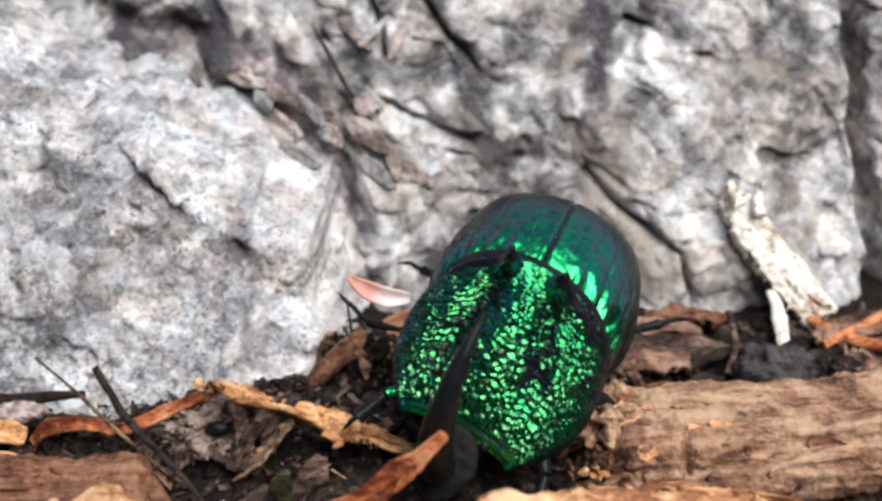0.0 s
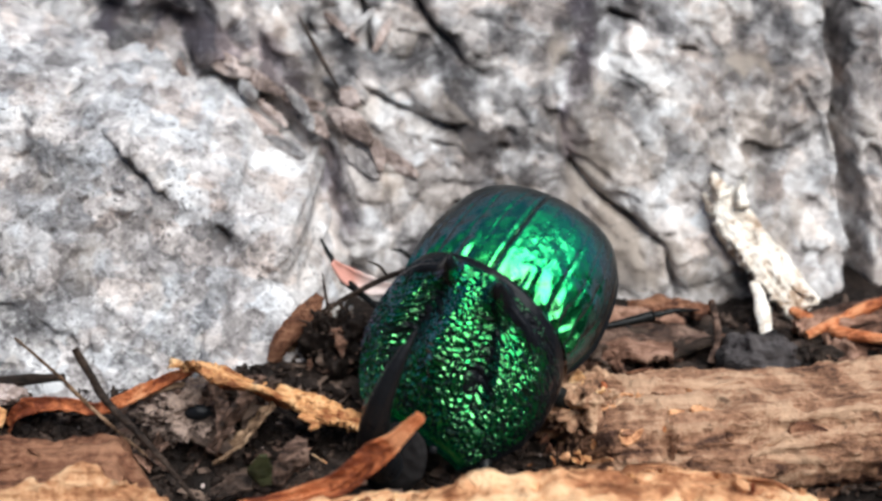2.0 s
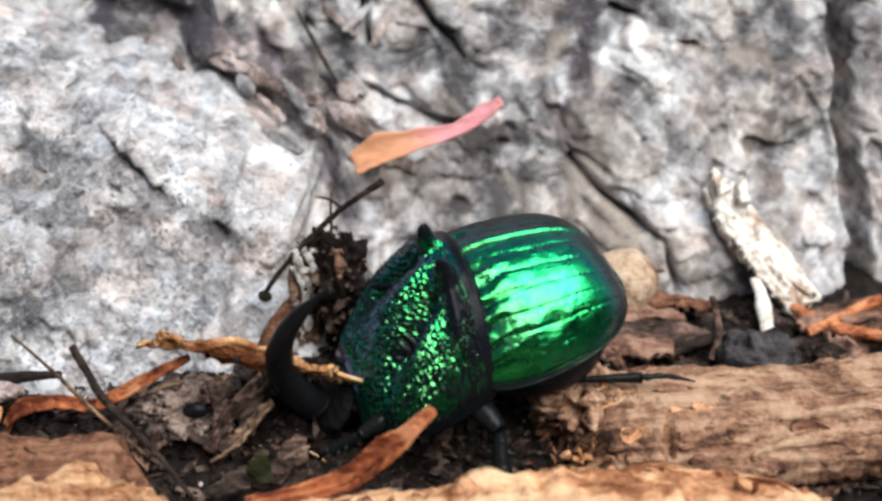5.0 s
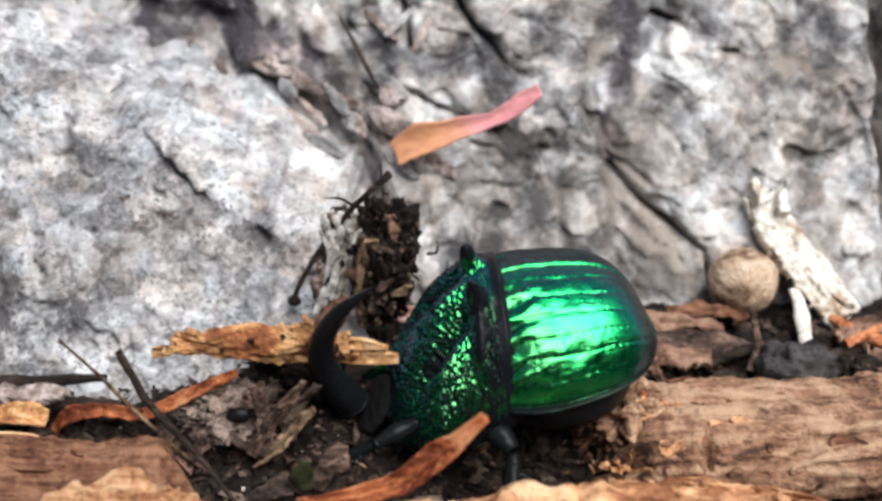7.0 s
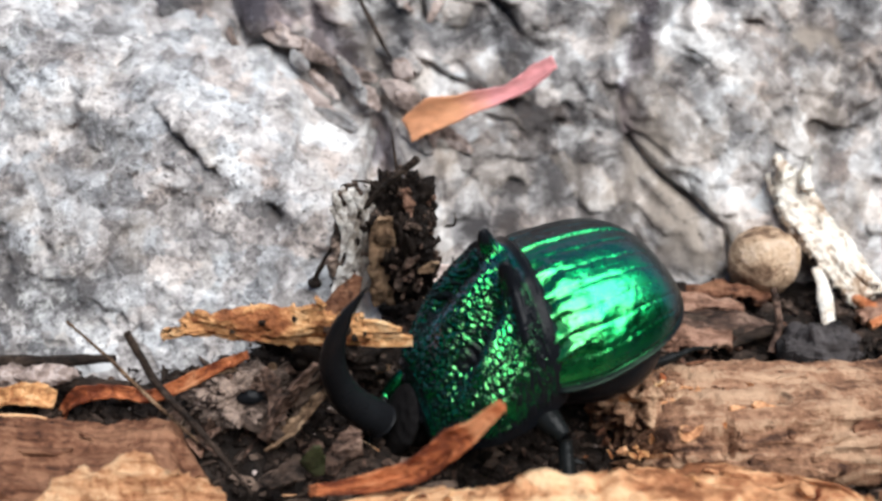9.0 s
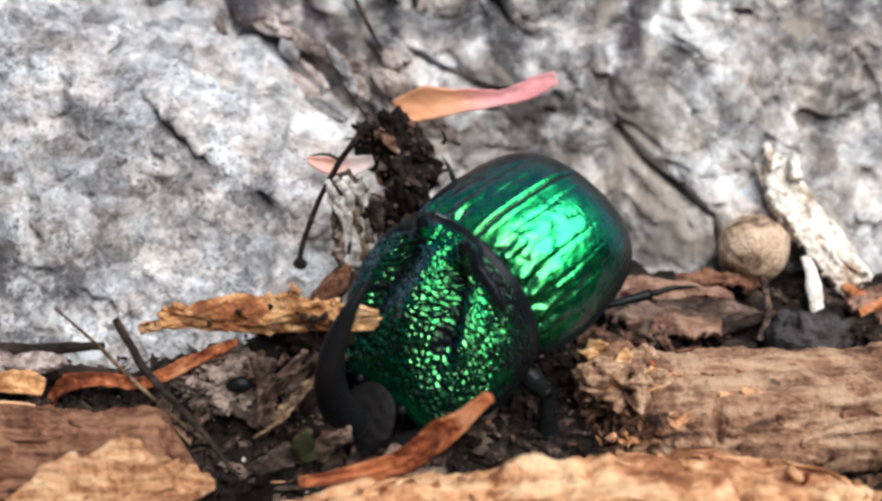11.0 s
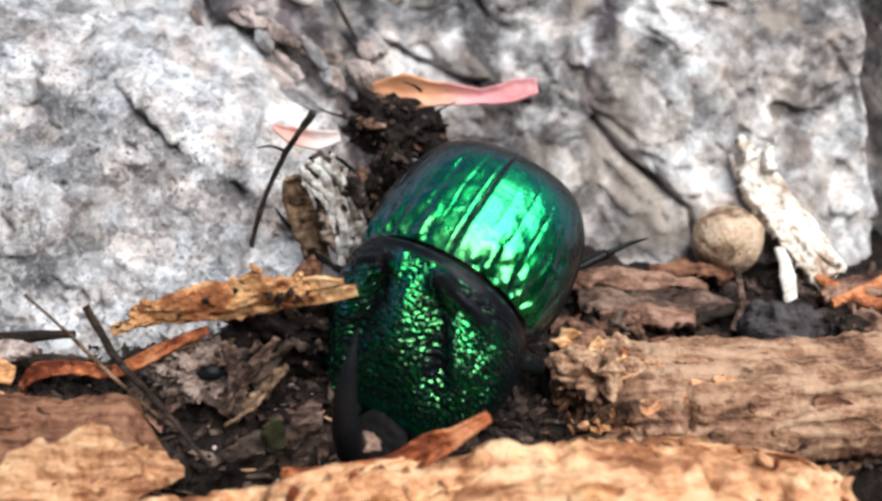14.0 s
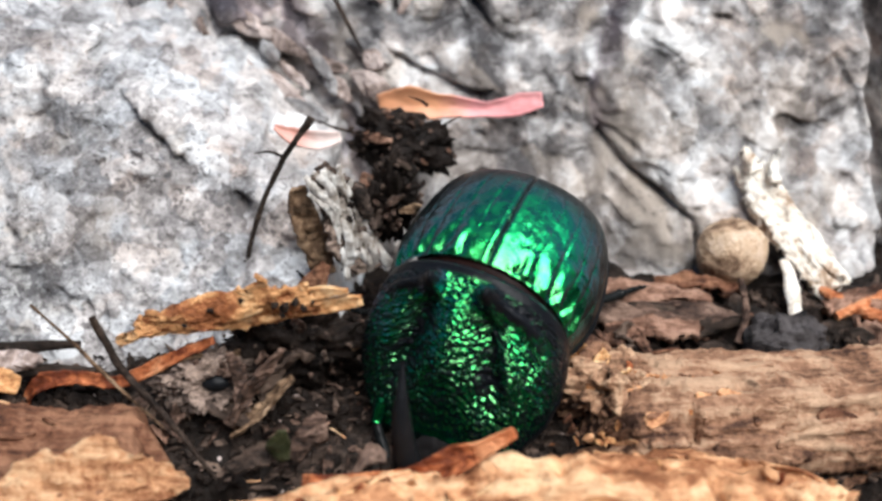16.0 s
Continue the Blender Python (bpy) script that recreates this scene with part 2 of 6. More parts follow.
def wood_material(name, dark, mid, light, seed, along=(170, 1500, 1500), gloss=0.62, spotty=0.65):
    """Rotten wood or bark: fibres along the piece, darker stains, pale torn fibres."""
    m, nt, b = node_material(name)
    fib = noise_node(nt, along, 6, 0.7, seed, 0.8)
    blot = noise_node(nt, 190, 5, 0.65, seed + 4, 0.7)
    fine = noise_node(nt, 2600, 3, 0.6, seed + 9)
    f = math_node(nt, "MULTIPLY_ADD", blot, 0.5, math_node(nt, "MULTIPLY", fib, 0.42))
    f = math_node(nt, "MULTIPLY_ADD", fine, 0.12, f)
    c = ramp(nt, f, [(0.38, tuple(0.5 * q for q in dark)), (0.45, dark), (0.52, mid), (0.58, tuple((a + 2 * q) / 3 for a, q in zip(mid, light))), (0.66, light)])
    spots = ramp(nt, noise_node(nt, 620, 3, 0.6, seed + 13), [(0.63, 0.0), (0.72, 1.0)])
    c = mix(nt, c, tuple(0.35 * q for q in dark), math_node(nt, "MULTIPLY", spots, spotty))
    nt.links.new(c, b.inputs["Base Color"])
    b.inputs["Roughness"].default_value = gloss
    b.inputs["Specular IOR Level"].default_value = 0.18
    bump(nt, b, math_node(nt, "ADD", math_node(nt, "MULTIPLY", fib, 1.4), fine), 0.3, 0.9)
    return m


WOOD = wood_material("rotten_wood", (0.062, 0.028, 0.017), (0.28, 0.143, 0.083), (0.53, 0.345, 0.222), 2.0, (150, 900, 900))
WOOD_ORANGE = wood_material("orange_wood", (0.28, 0.105, 0.045), (0.62, 0.31, 0.152), (0.85, 0.58, 0.34), 7.0, (230, 700, 700))
WOODEND = wood_material("pitted_wood", (0.04, 0.02, 0.013), (0.29, 0.155, 0.09), (0.62, 0.41, 0.26), 13.0, (500, 800, 800), 0.7, 0.9)
WOOD_DULL = wood_material("dull_wood", (0.042, 0.017, 0.01), (0.155, 0.064, 0.035), (0.33, 0.165, 0.095), 9.0)
BARK = wood_material("orange_bark", (0.17, 0.04, 0.016), (0.52, 0.16, 0.06), (0.8, 0.37, 0.18), 11.0, (260, 900, 900), 0.5)
FLAKE = wood_material("pale_bark", (0.28, 0.095, 0.035), (0.64, 0.33, 0.14), (0.86, 0.62, 0.36), 17.0, (300, 900, 900), 0.55)
def leaf_material(name, left, right, span):
    """A leaf scrap that goes from one colour to the other along its length."""
    m, nt, b = node_material(name)
    tc = nt.nodes.new("ShaderNodeTexCoord")
    sep = nt.nodes.new("ShaderNodeSeparateXYZ")
    nt.links.new(tc.outputs["Object"], sep.inputs[0])
    f = math_node(nt, "MULTIPLY_ADD", sep.outputs[0], 1 / (2 * span * MM), 0.5)
    f = math_node(nt, "MULTIPLY_ADD", noise_node(nt, 300, 3, 0.6, 3.0), 0.5, math_node(nt, "SUBTRACT", f, 0.25))
    c = ramp(nt, f, [(0.3, left), (0.62, right)])
    veins = ramp(nt, noise_node(nt, (250, 1500, 1500), 4, 0.6, 7.0), [(0.35, 0.72), (0.6, 1.0)])
    nt.links.new(mix(nt, c, veins, 1.0, "MULTIPLY"), b.inputs["Base Color"])
    b.inputs["Roughness"].default_value = 0.42
    bump(nt, b, noise_node(nt, (250, 1500, 1500), 4, 0.6, 7.0), 0.12, 0.6)
    return m


BLUSH = leaf_material("blush_leaf", (0.72, 0.33, 0.17), (0.74, 0.3, 0.3), 5.5)
ROSE = leaf_material("rose_leaf", (0.6, 0.28, 0.22), (0.75, 0.6, 0.55), 2.4)
TWIG = wood_material("dark_twig", (0.012, 0.008, 0.006), (0.034, 0.022, 0.016), (0.095, 0.065, 0.048), 29.0, (300, 1500, 1500), 0.6)
TWIG_PALE = wood_material("brown_twig", (0.06, 0.035, 0.02), (0.2, 0.12, 0.07), (0.4, 0.27, 0.17), 31.0, (300, 1500, 1500), 0.6)
DRIFT = wood_material("bleached_wood", (0.42, 0.29, 0.2), (0.82, 0.73, 0.62), (0.92, 0.89, 0.83), 37.0, (900, 900, 160), 0.7, 0.12)
GALL = wood_material("tan_ball", (0.2, 0.12, 0.075), (0.5, 0.345, 0.225), (0.68, 0.52, 0.39), 41.0, (600, 600, 600), 0.7)
ROT = wood_material("rotten_leaf", (0.018, 0.012, 0.009), (0.062, 0.04, 0.03), (0.21, 0.145, 0.11), 53.0, (400, 1100, 1100), 0.5)
BARKROT = wood_material("brown_rotten_bark", (0.02, 0.012, 0.009), (0.1, 0.058, 0.042), (0.34, 0.22, 0.165), 63.0, (300, 1300, 1300), 0.5)
GREYROT = wood_material("grey_rotten_wood", (0.016, 0.011, 0.009), (0.11, 0.076, 0.06), (0.42, 0.31, 0.25), 67.0, (700, 1100, 1100), 0.75)
FLAPWOOD = wood_material("tan_wood", (0.22, 0.082, 0.036), (0.51, 0.26, 0.13), (0.72, 0.48, 0.285), 71.0)
COAL = wood_material("charred_wood", (0.008, 0.007, 0.007), (0.026, 0.022, 0.022), (0.085, 0.074, 0.073), 59.0, (500, 900, 900), 0.5)
REDBARK = wood_material("red_brown_bark", (0.055, 0.027, 0.018), (0.21, 0.107, 0.07), (0.46, 0.275, 0.195), 57.0, (300, 1300, 1300), 0.6)
STRIPED = wood_material("grey_striped_bark", (0.3, 0.25, 0.21), (0.64, 0.59, 0.54), (0.88, 0.86, 0.83), 43.0, (1300, 1300, 220), 0.6)
STONE = wood_material("tan_stone", (0.13, 0.095, 0.08), (0.32, 0.245, 0.215), (0.6, 0.5, 0.46), 45.0, (400, 400, 500), 0.8, 0.3)
OLIVE = wood_material("olive_leaf", (0.018, 0.021, 0.008), (0.045, 0.05, 0.02), (0.1, 0.1, 0.05), 47.0, (500, 900, 900), 0.5)


def soil_material(name, a, b_, c_, seed):
    m, nt, b = node_material(name)
    f = math_node(nt, "MULTIPLY_ADD", noise_node(nt, 420, 6, 0.7, seed), 0.6, math_node(nt, "MULTIPLY", noise_node(nt, 2500, 4, 0.7, seed + 3), 0.4))
    nt.links.new(ramp(nt, f, [(0.36, a), (0.52, b_), (0.68, c_)]), b.inputs["Base Color"])
    b.inputs["Roughness"].default_value = 0.5
    b.inputs["Specular IOR Level"].default_value = 0.1
    bump(nt, b, f, 0.5, 1.0)
    return m


SOIL = soil_material("dark_soil", (0.006, 0.0045, 0.0038), (0.013, 0.009, 0.007), (0.05, 0.033, 0.026), 3.0)
HUMUS = soil_material("black_humus", (0.006, 0.0045, 0.004), (0.017, 0.0118, 0.0095), (0.06, 0.042, 0.033), 8.0)


def chitin(name, colour, rough, grain, depth):
    """Black beetle cuticle, finely grained."""
    m, nt, b = node_material(name)
    v = ramp(nt, noise_node(nt, 700, 4, 0.6, 1.0), [(0.35, 0.75), (0.65, 1.0)])
    nt.links.new(mix(nt, colour, v, 1.0, "MULTIPLY"), b.inputs["Base Color"])
    b.inputs["Specular IOR Level"].default_value = 0.1
    r = ramp(nt, noise_node(nt, 900, 3, 0.6, 9.0), [(0.35, rough), (0.7, rough * 1.5)])
    nt.links.new(r, b.inputs["Roughness"])
    h = math_node(nt, "MULTIPLY_ADD", voronoi_node(nt, grain, 2.0), 0.8, math_node(nt, "MULTIPLY", noise_node(nt, grain * 0.4, 3, 0.6, 4.0), 0.9))
    bump(nt, b, h, depth, 0.9)
    return m


def green_chitin(name, film, tint, rough, grain, depth, coat, fades):
    """Black cuticle under a clear film (its nanometres) that makes the green gloss, blue-black at flat angles;
    blackened where the mesh says so, on the shield partly as painted shade.
    """
    m, nt, b = node_material(name)
    b.inputs["Base Color"].default_value = (0.0, 0.006, 0.003, 1)
    b.inputs["IOR"].default_value = 4.2
    b.inputs["Thin Film IOR"].default_value = 1.65
    b.inputs["Specular Tint"].default_value = (*tint, 1)
    nt.links.new(math_node(nt, "MULTIPLY_ADD", noise_node(nt, 260, 3, 0.5, 6.0), film * 0.05, film * 0.975), b.inputs["Thin Film Thickness"])
    nt.links.new(ramp(nt, noise_node(nt, 900, 3, 0.6, 9.0), [(0.35, rough), (0.7, rough * 1.6)]), b.inputs["Roughness"])
    facing = nt.nodes.new("ShaderNodeLayerWeight")
    facing.inputs["Blend"].default_value = 0.5
    loss = ramp(nt, facing.outputs["Facing"], [(0.41, 0.0), (0.67, fades)])
    b.inputs["Coat Weight"].default_value = coat
    b.inputs["Coat Roughness"].default_value = 0.2
    fine = noise_node(nt, grain, 4, 0.6, 4.0, 0.4)
    normal = bump(nt, b, fine, depth, 0.9)
    black = nt.nodes.new("ShaderNodeBsdfPrincipled")
    black.inputs["Base Color"].default_value = (0.006, 0.007, 0.009, 1)
    black.inputs["Roughness"].default_value = 0.32
    black.inputs["Specular IOR Level"].default_value = 0.1
    nt.links.new(normal, black.inputs["Normal"])
    both = nt.nodes.new("ShaderNodeMixShader")
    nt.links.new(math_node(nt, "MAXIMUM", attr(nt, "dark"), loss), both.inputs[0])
    nt.links.new(b.outputs[0], both.inputs[1])
    nt.links.new(black.outputs[0], both.inputs[2])
    nt.links.new(both.outputs[0], nt.nodes["Material Output"].inputs["Surface"])
    return m


ELYTRA = green_chitin("green_elytra", 496, (0.42, 1.0, 0.68), 0.22, (200, 1500, 1500), 0.085, 0.45, 0.9)
PRONOTUM = green_chitin("green_pronotum", 499, (0.65, 1.0, 0.8), 0.14, (1400, 1400, 1400), 0.06, 0.1, 0.4)
GREENBIT = green_chitin("green_bit", 492, (0.4, 1.0, 0.7), 0.18, (1400, 1400, 1400), 0.05, 0.1, 0.4)
BLACK = chitin("black_chitin", (0.01, 0.0105, 0.012), 0.27, 2500, 0.03)
MATT = chitin("matt_black", (0.013, 0.0115, 0.0115), 0.55, 1300, 0.1)
LEGM = chitin("black_leg", (0.009, 0.01, 0.01), 0.22, 2500, 0.04)
WAIST = chitin("brown_joint", (0.02, 0.008, 0.006), 0.35, 2500, 0.04)


# ---- ground ----
def soil_height(x, y):
    z = 1.2 + 0.5 * fbm(x * 0.16, y * 0.16, 0, 3, 4) + 0.3 * fbm(x * 0.7, y * 0.7, 0, 5, 4)
    z = z + 1.3 * np.exp(-((x + 17) / 7) ** 2 - ((y + 1) / 4) ** 2)
    z = z + 0.9 * smooth(4, 11, y) - 5.5 * np.exp(-((x + 17) / 3.4) ** 2 - ((y + 11.0) / 1.9) ** 2) - 6.0 * np.exp(-((x - 25) / 5) ** 2 - ((y + 9.6) / 2.6) ** 2) - 1.1 * np.exp(-((x + 4) / 9) ** 2 - ((y + 5) / 5) ** 2)
    z = z + 0.9 * np.exp(-((x + 11.8) / 3.8) ** 2 - ((y - 3.4) / 2.6) ** 2)
    return np.where(np.hypot(x, y) > 200, 1.0, z)


def spread(fine, step, far, grow=1.35):
    """Even steps in the middle, growing ones out to far."""
    a = list(np.arange(0, fine + step, step))
    d = step
    while a[-1] < far:
        d *= grow
        a.append(a[-1] + d)
    a = np.array(a)
    return np.r_[-a[:0:-1], a]


def build_ground():
    xs, ys = spread(42, 0.35, 200000), spread(26, 0.35, 200000)
    x, y = np.meshgrid(xs, ys, indexing="ij")
    z = soil_height(x, y)
    me = mesh_of("ground", np.stack([x, y, z], -1).reshape(-1, 3), grid_faces(len(xs), len(ys)), SOIL)
    tagged(new("ground", me), "dark crumbly forest soil with fine litter", "ground", kind="structure")


def build_backdrop():
    """An unseen dark screen added behind the eye; it cuts low sky light and darkens reflections."""
    a, h = np.meshgrid(np.linspace(radians(170), radians(370), 120), np.linspace(0, 1, 60), indexing="ij")
    r = 420 + 90 * h + 45 * fbm(a * 6, h * 4, 0, 15, 5, 0.6)
    z = -10 + (330 + 90 * fbm(a * 3, 0, 0, 16, 4)) * h
    p = np.stack([r * np.cos(a), r * np.sin(a) - 20, z], -1)
    tagged(new("backdrop", shell("backdrop", p, 12.0, SOIL)), "unseen dark screen added to block low sky light", "bank", kind="structure")


build_ground()
build_backdrop()

# ---- rock ----
CRACKS = [
    [(-11.5, 18.4), (-9.7, 17.0), (-8.3, 15.2), (-5.2, 13.3), (-0.4, 11.7)],
    [(4.4, 11.8), (6.7, 10.9)],
    [(-3.6, 21), (-2.0, 19.0), (0.5, 16.5), (2.5, 15.5)],
    [(9.2, 9.4), (10.1, 8.8), (13.1, 7.2), (16.1, 5.2), (16.8, 1.9)],
    [(12.7, 19.5), (15.4, 18.7), (18.0, 17.3), (19.2, 17.0)],
    [(-8.5, 21.5), (-7.4, 19.6), (-6.6, 16.6)],
]
GASH = [[(31.2, 26), (31.0, 19.9), (31.1, 16.7), (30.9, 13.3), (31.2, 9.9), (31.0, 5.8), (31.5, 1)]]
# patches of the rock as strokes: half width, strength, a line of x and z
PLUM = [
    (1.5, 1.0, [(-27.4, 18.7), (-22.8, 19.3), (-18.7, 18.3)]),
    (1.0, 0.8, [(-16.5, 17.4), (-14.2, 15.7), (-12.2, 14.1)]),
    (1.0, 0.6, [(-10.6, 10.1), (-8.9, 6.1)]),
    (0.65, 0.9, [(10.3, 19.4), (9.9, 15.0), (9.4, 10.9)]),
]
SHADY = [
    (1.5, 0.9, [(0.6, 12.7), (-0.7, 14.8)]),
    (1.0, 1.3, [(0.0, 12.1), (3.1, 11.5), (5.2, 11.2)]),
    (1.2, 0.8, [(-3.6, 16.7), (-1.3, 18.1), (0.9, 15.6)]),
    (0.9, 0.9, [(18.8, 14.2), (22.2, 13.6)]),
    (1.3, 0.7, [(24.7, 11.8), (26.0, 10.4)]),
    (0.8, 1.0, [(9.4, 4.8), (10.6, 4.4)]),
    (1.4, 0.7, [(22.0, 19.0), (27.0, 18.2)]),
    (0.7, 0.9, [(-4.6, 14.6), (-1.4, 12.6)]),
    # broad low bands around the beetle: shade put into the rock's tone
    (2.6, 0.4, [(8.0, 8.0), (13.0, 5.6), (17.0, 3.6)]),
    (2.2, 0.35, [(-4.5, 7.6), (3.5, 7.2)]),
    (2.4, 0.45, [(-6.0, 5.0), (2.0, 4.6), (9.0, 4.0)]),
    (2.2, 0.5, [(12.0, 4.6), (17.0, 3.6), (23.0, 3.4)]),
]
VEINS = [
    (0.5, 1.3, [(8.8, 16.2), (7.8, 14.0), (6.6, 12.2)]),
    (0.9, 1.3, [(6.7, 9.6), (7.2, 8.6)]),
    (0.55, 1.6, [(14.9, 18.6), (12.6, 18.1), (11.7, 16.7)]),
    (0.4, 1.0, [(-11.2, 20.6), (-8.9, 18.6)]),
    (0.4, 1.0, [(-5.6, 20.0), (-7.4, 17.9)]),
    (2.8, 0.5, [(13.4, 16.0), (16.2, 12.5), (20.5, 10.0)]),
    (0.9, 0.8, [(15.8, 8.6), (19.0, 6.6)]),
]
CREAM = [
    (0.8, 1.0, [(-19.8, 16.7), (-16.4, 15.7), (-14.0, 14.5)]),
    (0.9, 1.0, [(-17.8, 14.0), (-15.1, 12.2), (-12.0, 10.4)]),
    (1.8, 1.0, [(-9.8, 14.4), (-8.0, 12.6)]),
    (1.0, 0.7, [(-4.4, 10.0), (-3.6, 7.7)]),
    (0.7, 0.9, [(11.5, 15.3), (11.1, 12.2)]),
    (1.6, 0.5, [(13.0, 4.4), (19.0, 3.0)]),
]
BROWN = [
    (0.8, 1.0, [(7.9, 17.0), (8.0, 15.8)]),
    (0.6, 1.0, [(22.0, 16.0), (25.0, 14.7)]),
    (0.6, 1.0, [(-11.3, 11.2), (-10.8, 10.4)]),
    # this and the next stroke paint the shaded rock right of the beetle
    (1.1, 0.7, [(10.5, 7.2), (13.0, 5.0)]),
    (1.7, 0.6, [(9.6, 12.0), (11.2, 7.5)]),
    (1.2, 0.6, [(24.0, 5.0), (28.0, 7.0)]),
]


def strokes(x, z, rows, seed):
    """How strongly some ragged strokes cover each place."""
    wx, wz = x + 0.9 * fbm(x * 0.45, z * 0.45, 1, seed, 4), z + 0.9 * fbm(x * 0.45, z * 0.45, 5, seed + 3, 4)
    torn = np.clip(0.85 + 0.9 * fbm(x * 0.6, z * 0.6, 2, seed + 5, 3), 0.1, 1.4)
    return sum(k * np.exp(-(to_lines(wx, wz, [line]) / half) ** 2) for half, k, line in rows) * torn


def slope_y(z):
    """The rock's lean: it climbs away from the ground, then rolls back."""
    return 11 + 0.92 * z + 0.0035 * np.maximum(z - 40, 0) ** 2


def edge_gap(x, z):
    """How far inside the pale boulder's outline a place lies."""
    line = np.array([(-60, 28), (-37.9, 21.0), (-33.7, 19.8), (-28.2, 18.0), (-23.0, 17.2), (-19.6, 14.8), (-15.1, 11.6), (-12.0, 9.8), (-10.8, 7.2), (-9.8, 4.5), (-9.2, 1.5), (-9.0, -6)])
    d = to_lines(x, z, [line.tolist()])
    top = np.interp(x, line[::-1, 0][np.argsort(line[::-1, 0])], line[::-1, 1][np.argsort(line[::-1, 0])], right=-99)
    return np.where(z < top, d, -d)


def build_rock_face():
    xs = spread(40, 0.22, 420, 1.25)
    zs = np.r_[np.arange(-4, 27, 0.2), 27 + np.cumsum(0.2 * 1.2 ** np.arange(1, 29))]
    x, z = np.meshgrid(xs, zs, indexing="ij")
    wx, wz = x + 1.6 * fbm(x * 0.13, z * 0.13, 0, 11, 3), z + 1.6 * fbm(x * 0.13, z * 0.13, 4, 12, 3)
    _, b1, v1 = cells(wx / 8.0, wz / 6.0, 21)
    _, b2, v2 = cells((wx + 0.6 * wz) / 3.0, wz / 2.4, 22)
    out = 1.1 * (v1 - 0.5) * smooth(0.0, 0.3, b1) + 0.8 * (v2 - 0.5) * smooth(0.0, 0.25, b2)
    _, b3, v3 = cells((wx - 0.4 * wz) / 1.5, wz / 1.2, 23)
    out = out + 0.42 * (v3 - 0.5) * smooth(0.0, 0.25, b3)
    broken = smooth(-0.1, 0.5, fbm(x * 0.2, z * 0.2, 0, 29, 3))
    out = out - 0.4 * (1 - smooth(0.0, 0.08, b1)) * broken - 0.3 * (1 - smooth(0.0, 0.06, b2)) * (1 - broken)
    out = out + 1.1 * fbm(x * 0.12, z * 0.12, 0, 31, 4) + 0.36 * fbm(x * 0.4, z * 0.4, 0, 35, 5, 0.5)
    d = to_lines(wx * 0.25 + x * 0.75, wz * 0.25 + z * 0.75, CRACKS)
    uneven = np.clip(0.75 + 0.9 * fbm(x * 0.3, z * 0.3, 0, 77, 3), 0.1, 1.5)
    out = out - (1.9 * np.exp(-(d / 0.25) ** 2) + 0.4 * np.exp(-(d / 1.0) ** 2)) * uneven
    g = to_lines(x + 0.4 * fbm(x * 0.4, z * 0.4, 0, 5, 3), z, GASH)
    out = out - 5.0 * np.exp(-(g / 0.75) ** 4)
    out = out + 2.2 * np.exp(-((x - 15) / 6) ** 2 - ((z - 14) / 6) ** 2)
    e = edge_gap(x, z)
    out = out - 2.4 * np.exp(-((e + 1.2) / 1.5) ** 2) * (x > -40) * np.clip(0.9 + 0.9 * fbm(x * 0.35, z * 0.35, 9, 48, 3), 0.2, 1.4)
    plum = strokes(x, z, PLUM, 47)
    cream, brown = strokes(x, z, CREAM, 51), strokes(x, z, BROWN, 53)
    tone = 0.0 + 0.5 * (v1 - 0.5) + 0.7 * (v2 - 0.5) + 0.55 * (v3 - 0.5) + 0.4 * fbm(x * 0.25, z * 0.25, 8, 55, 3) + 0.3 * fbm(x * 0.9, z * 0.9, 8, 56, 3)
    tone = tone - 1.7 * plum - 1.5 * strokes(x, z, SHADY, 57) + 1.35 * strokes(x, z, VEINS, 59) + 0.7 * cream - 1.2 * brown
    warm = 0.5 * np.exp(-((x - 16) / 10) ** 2 - ((z - 7) / 7) ** 2) * smooth(-0.4, 0.5, fbm(x * 0.3, z * 0.3, 4, 49, 4))
    tan = 0.8 * cream + 0.9 * brown + warm + 0.35 * smooth(0.6, 0.9, v2)
    plum = np.clip(plum, 0, 1)
    fade = smooth(0, 3, z + 4)
    y = slope_y(z) - out * np.where(z > 40, 1.0 + (z - 40) * 0.05, 1.0) * (0.3 + 0.7 * fade)
    far = smooth(260, 420, np.abs(x))
    y, z = y + 260 * far, z * (1 - far) - 6 * far
    roll = 30
    back = np.linspace(0, 1, roll)[1:]
    bx = np.repeat(x[:, -1:], roll - 1, 1)
    by = y[:, -1:] + 420 * back[None] + 14 * fbm(bx * 0.01, back[None] * 5, 0, 71, 3)
    bz = z[:, -1:] * (1 - back[None] ** 2.2) + 40 * np.sin(np.pi * back[None]) * (1 - far[:, -1:]) - 8 * back[None]
    x, y, z = np.hstack([x, bx]), np.hstack([y, by]), np.hstack([z, bz])
    tone, tan, plum = (np.hstack([q, np.zeros((len(xs), roll - 1))]) for q in (tone, tan, plum))
    zs = np.zeros(z.shape[1])
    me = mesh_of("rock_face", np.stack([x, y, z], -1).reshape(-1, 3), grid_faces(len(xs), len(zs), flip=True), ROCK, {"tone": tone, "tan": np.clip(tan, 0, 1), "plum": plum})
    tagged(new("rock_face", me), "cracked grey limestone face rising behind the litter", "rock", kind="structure")


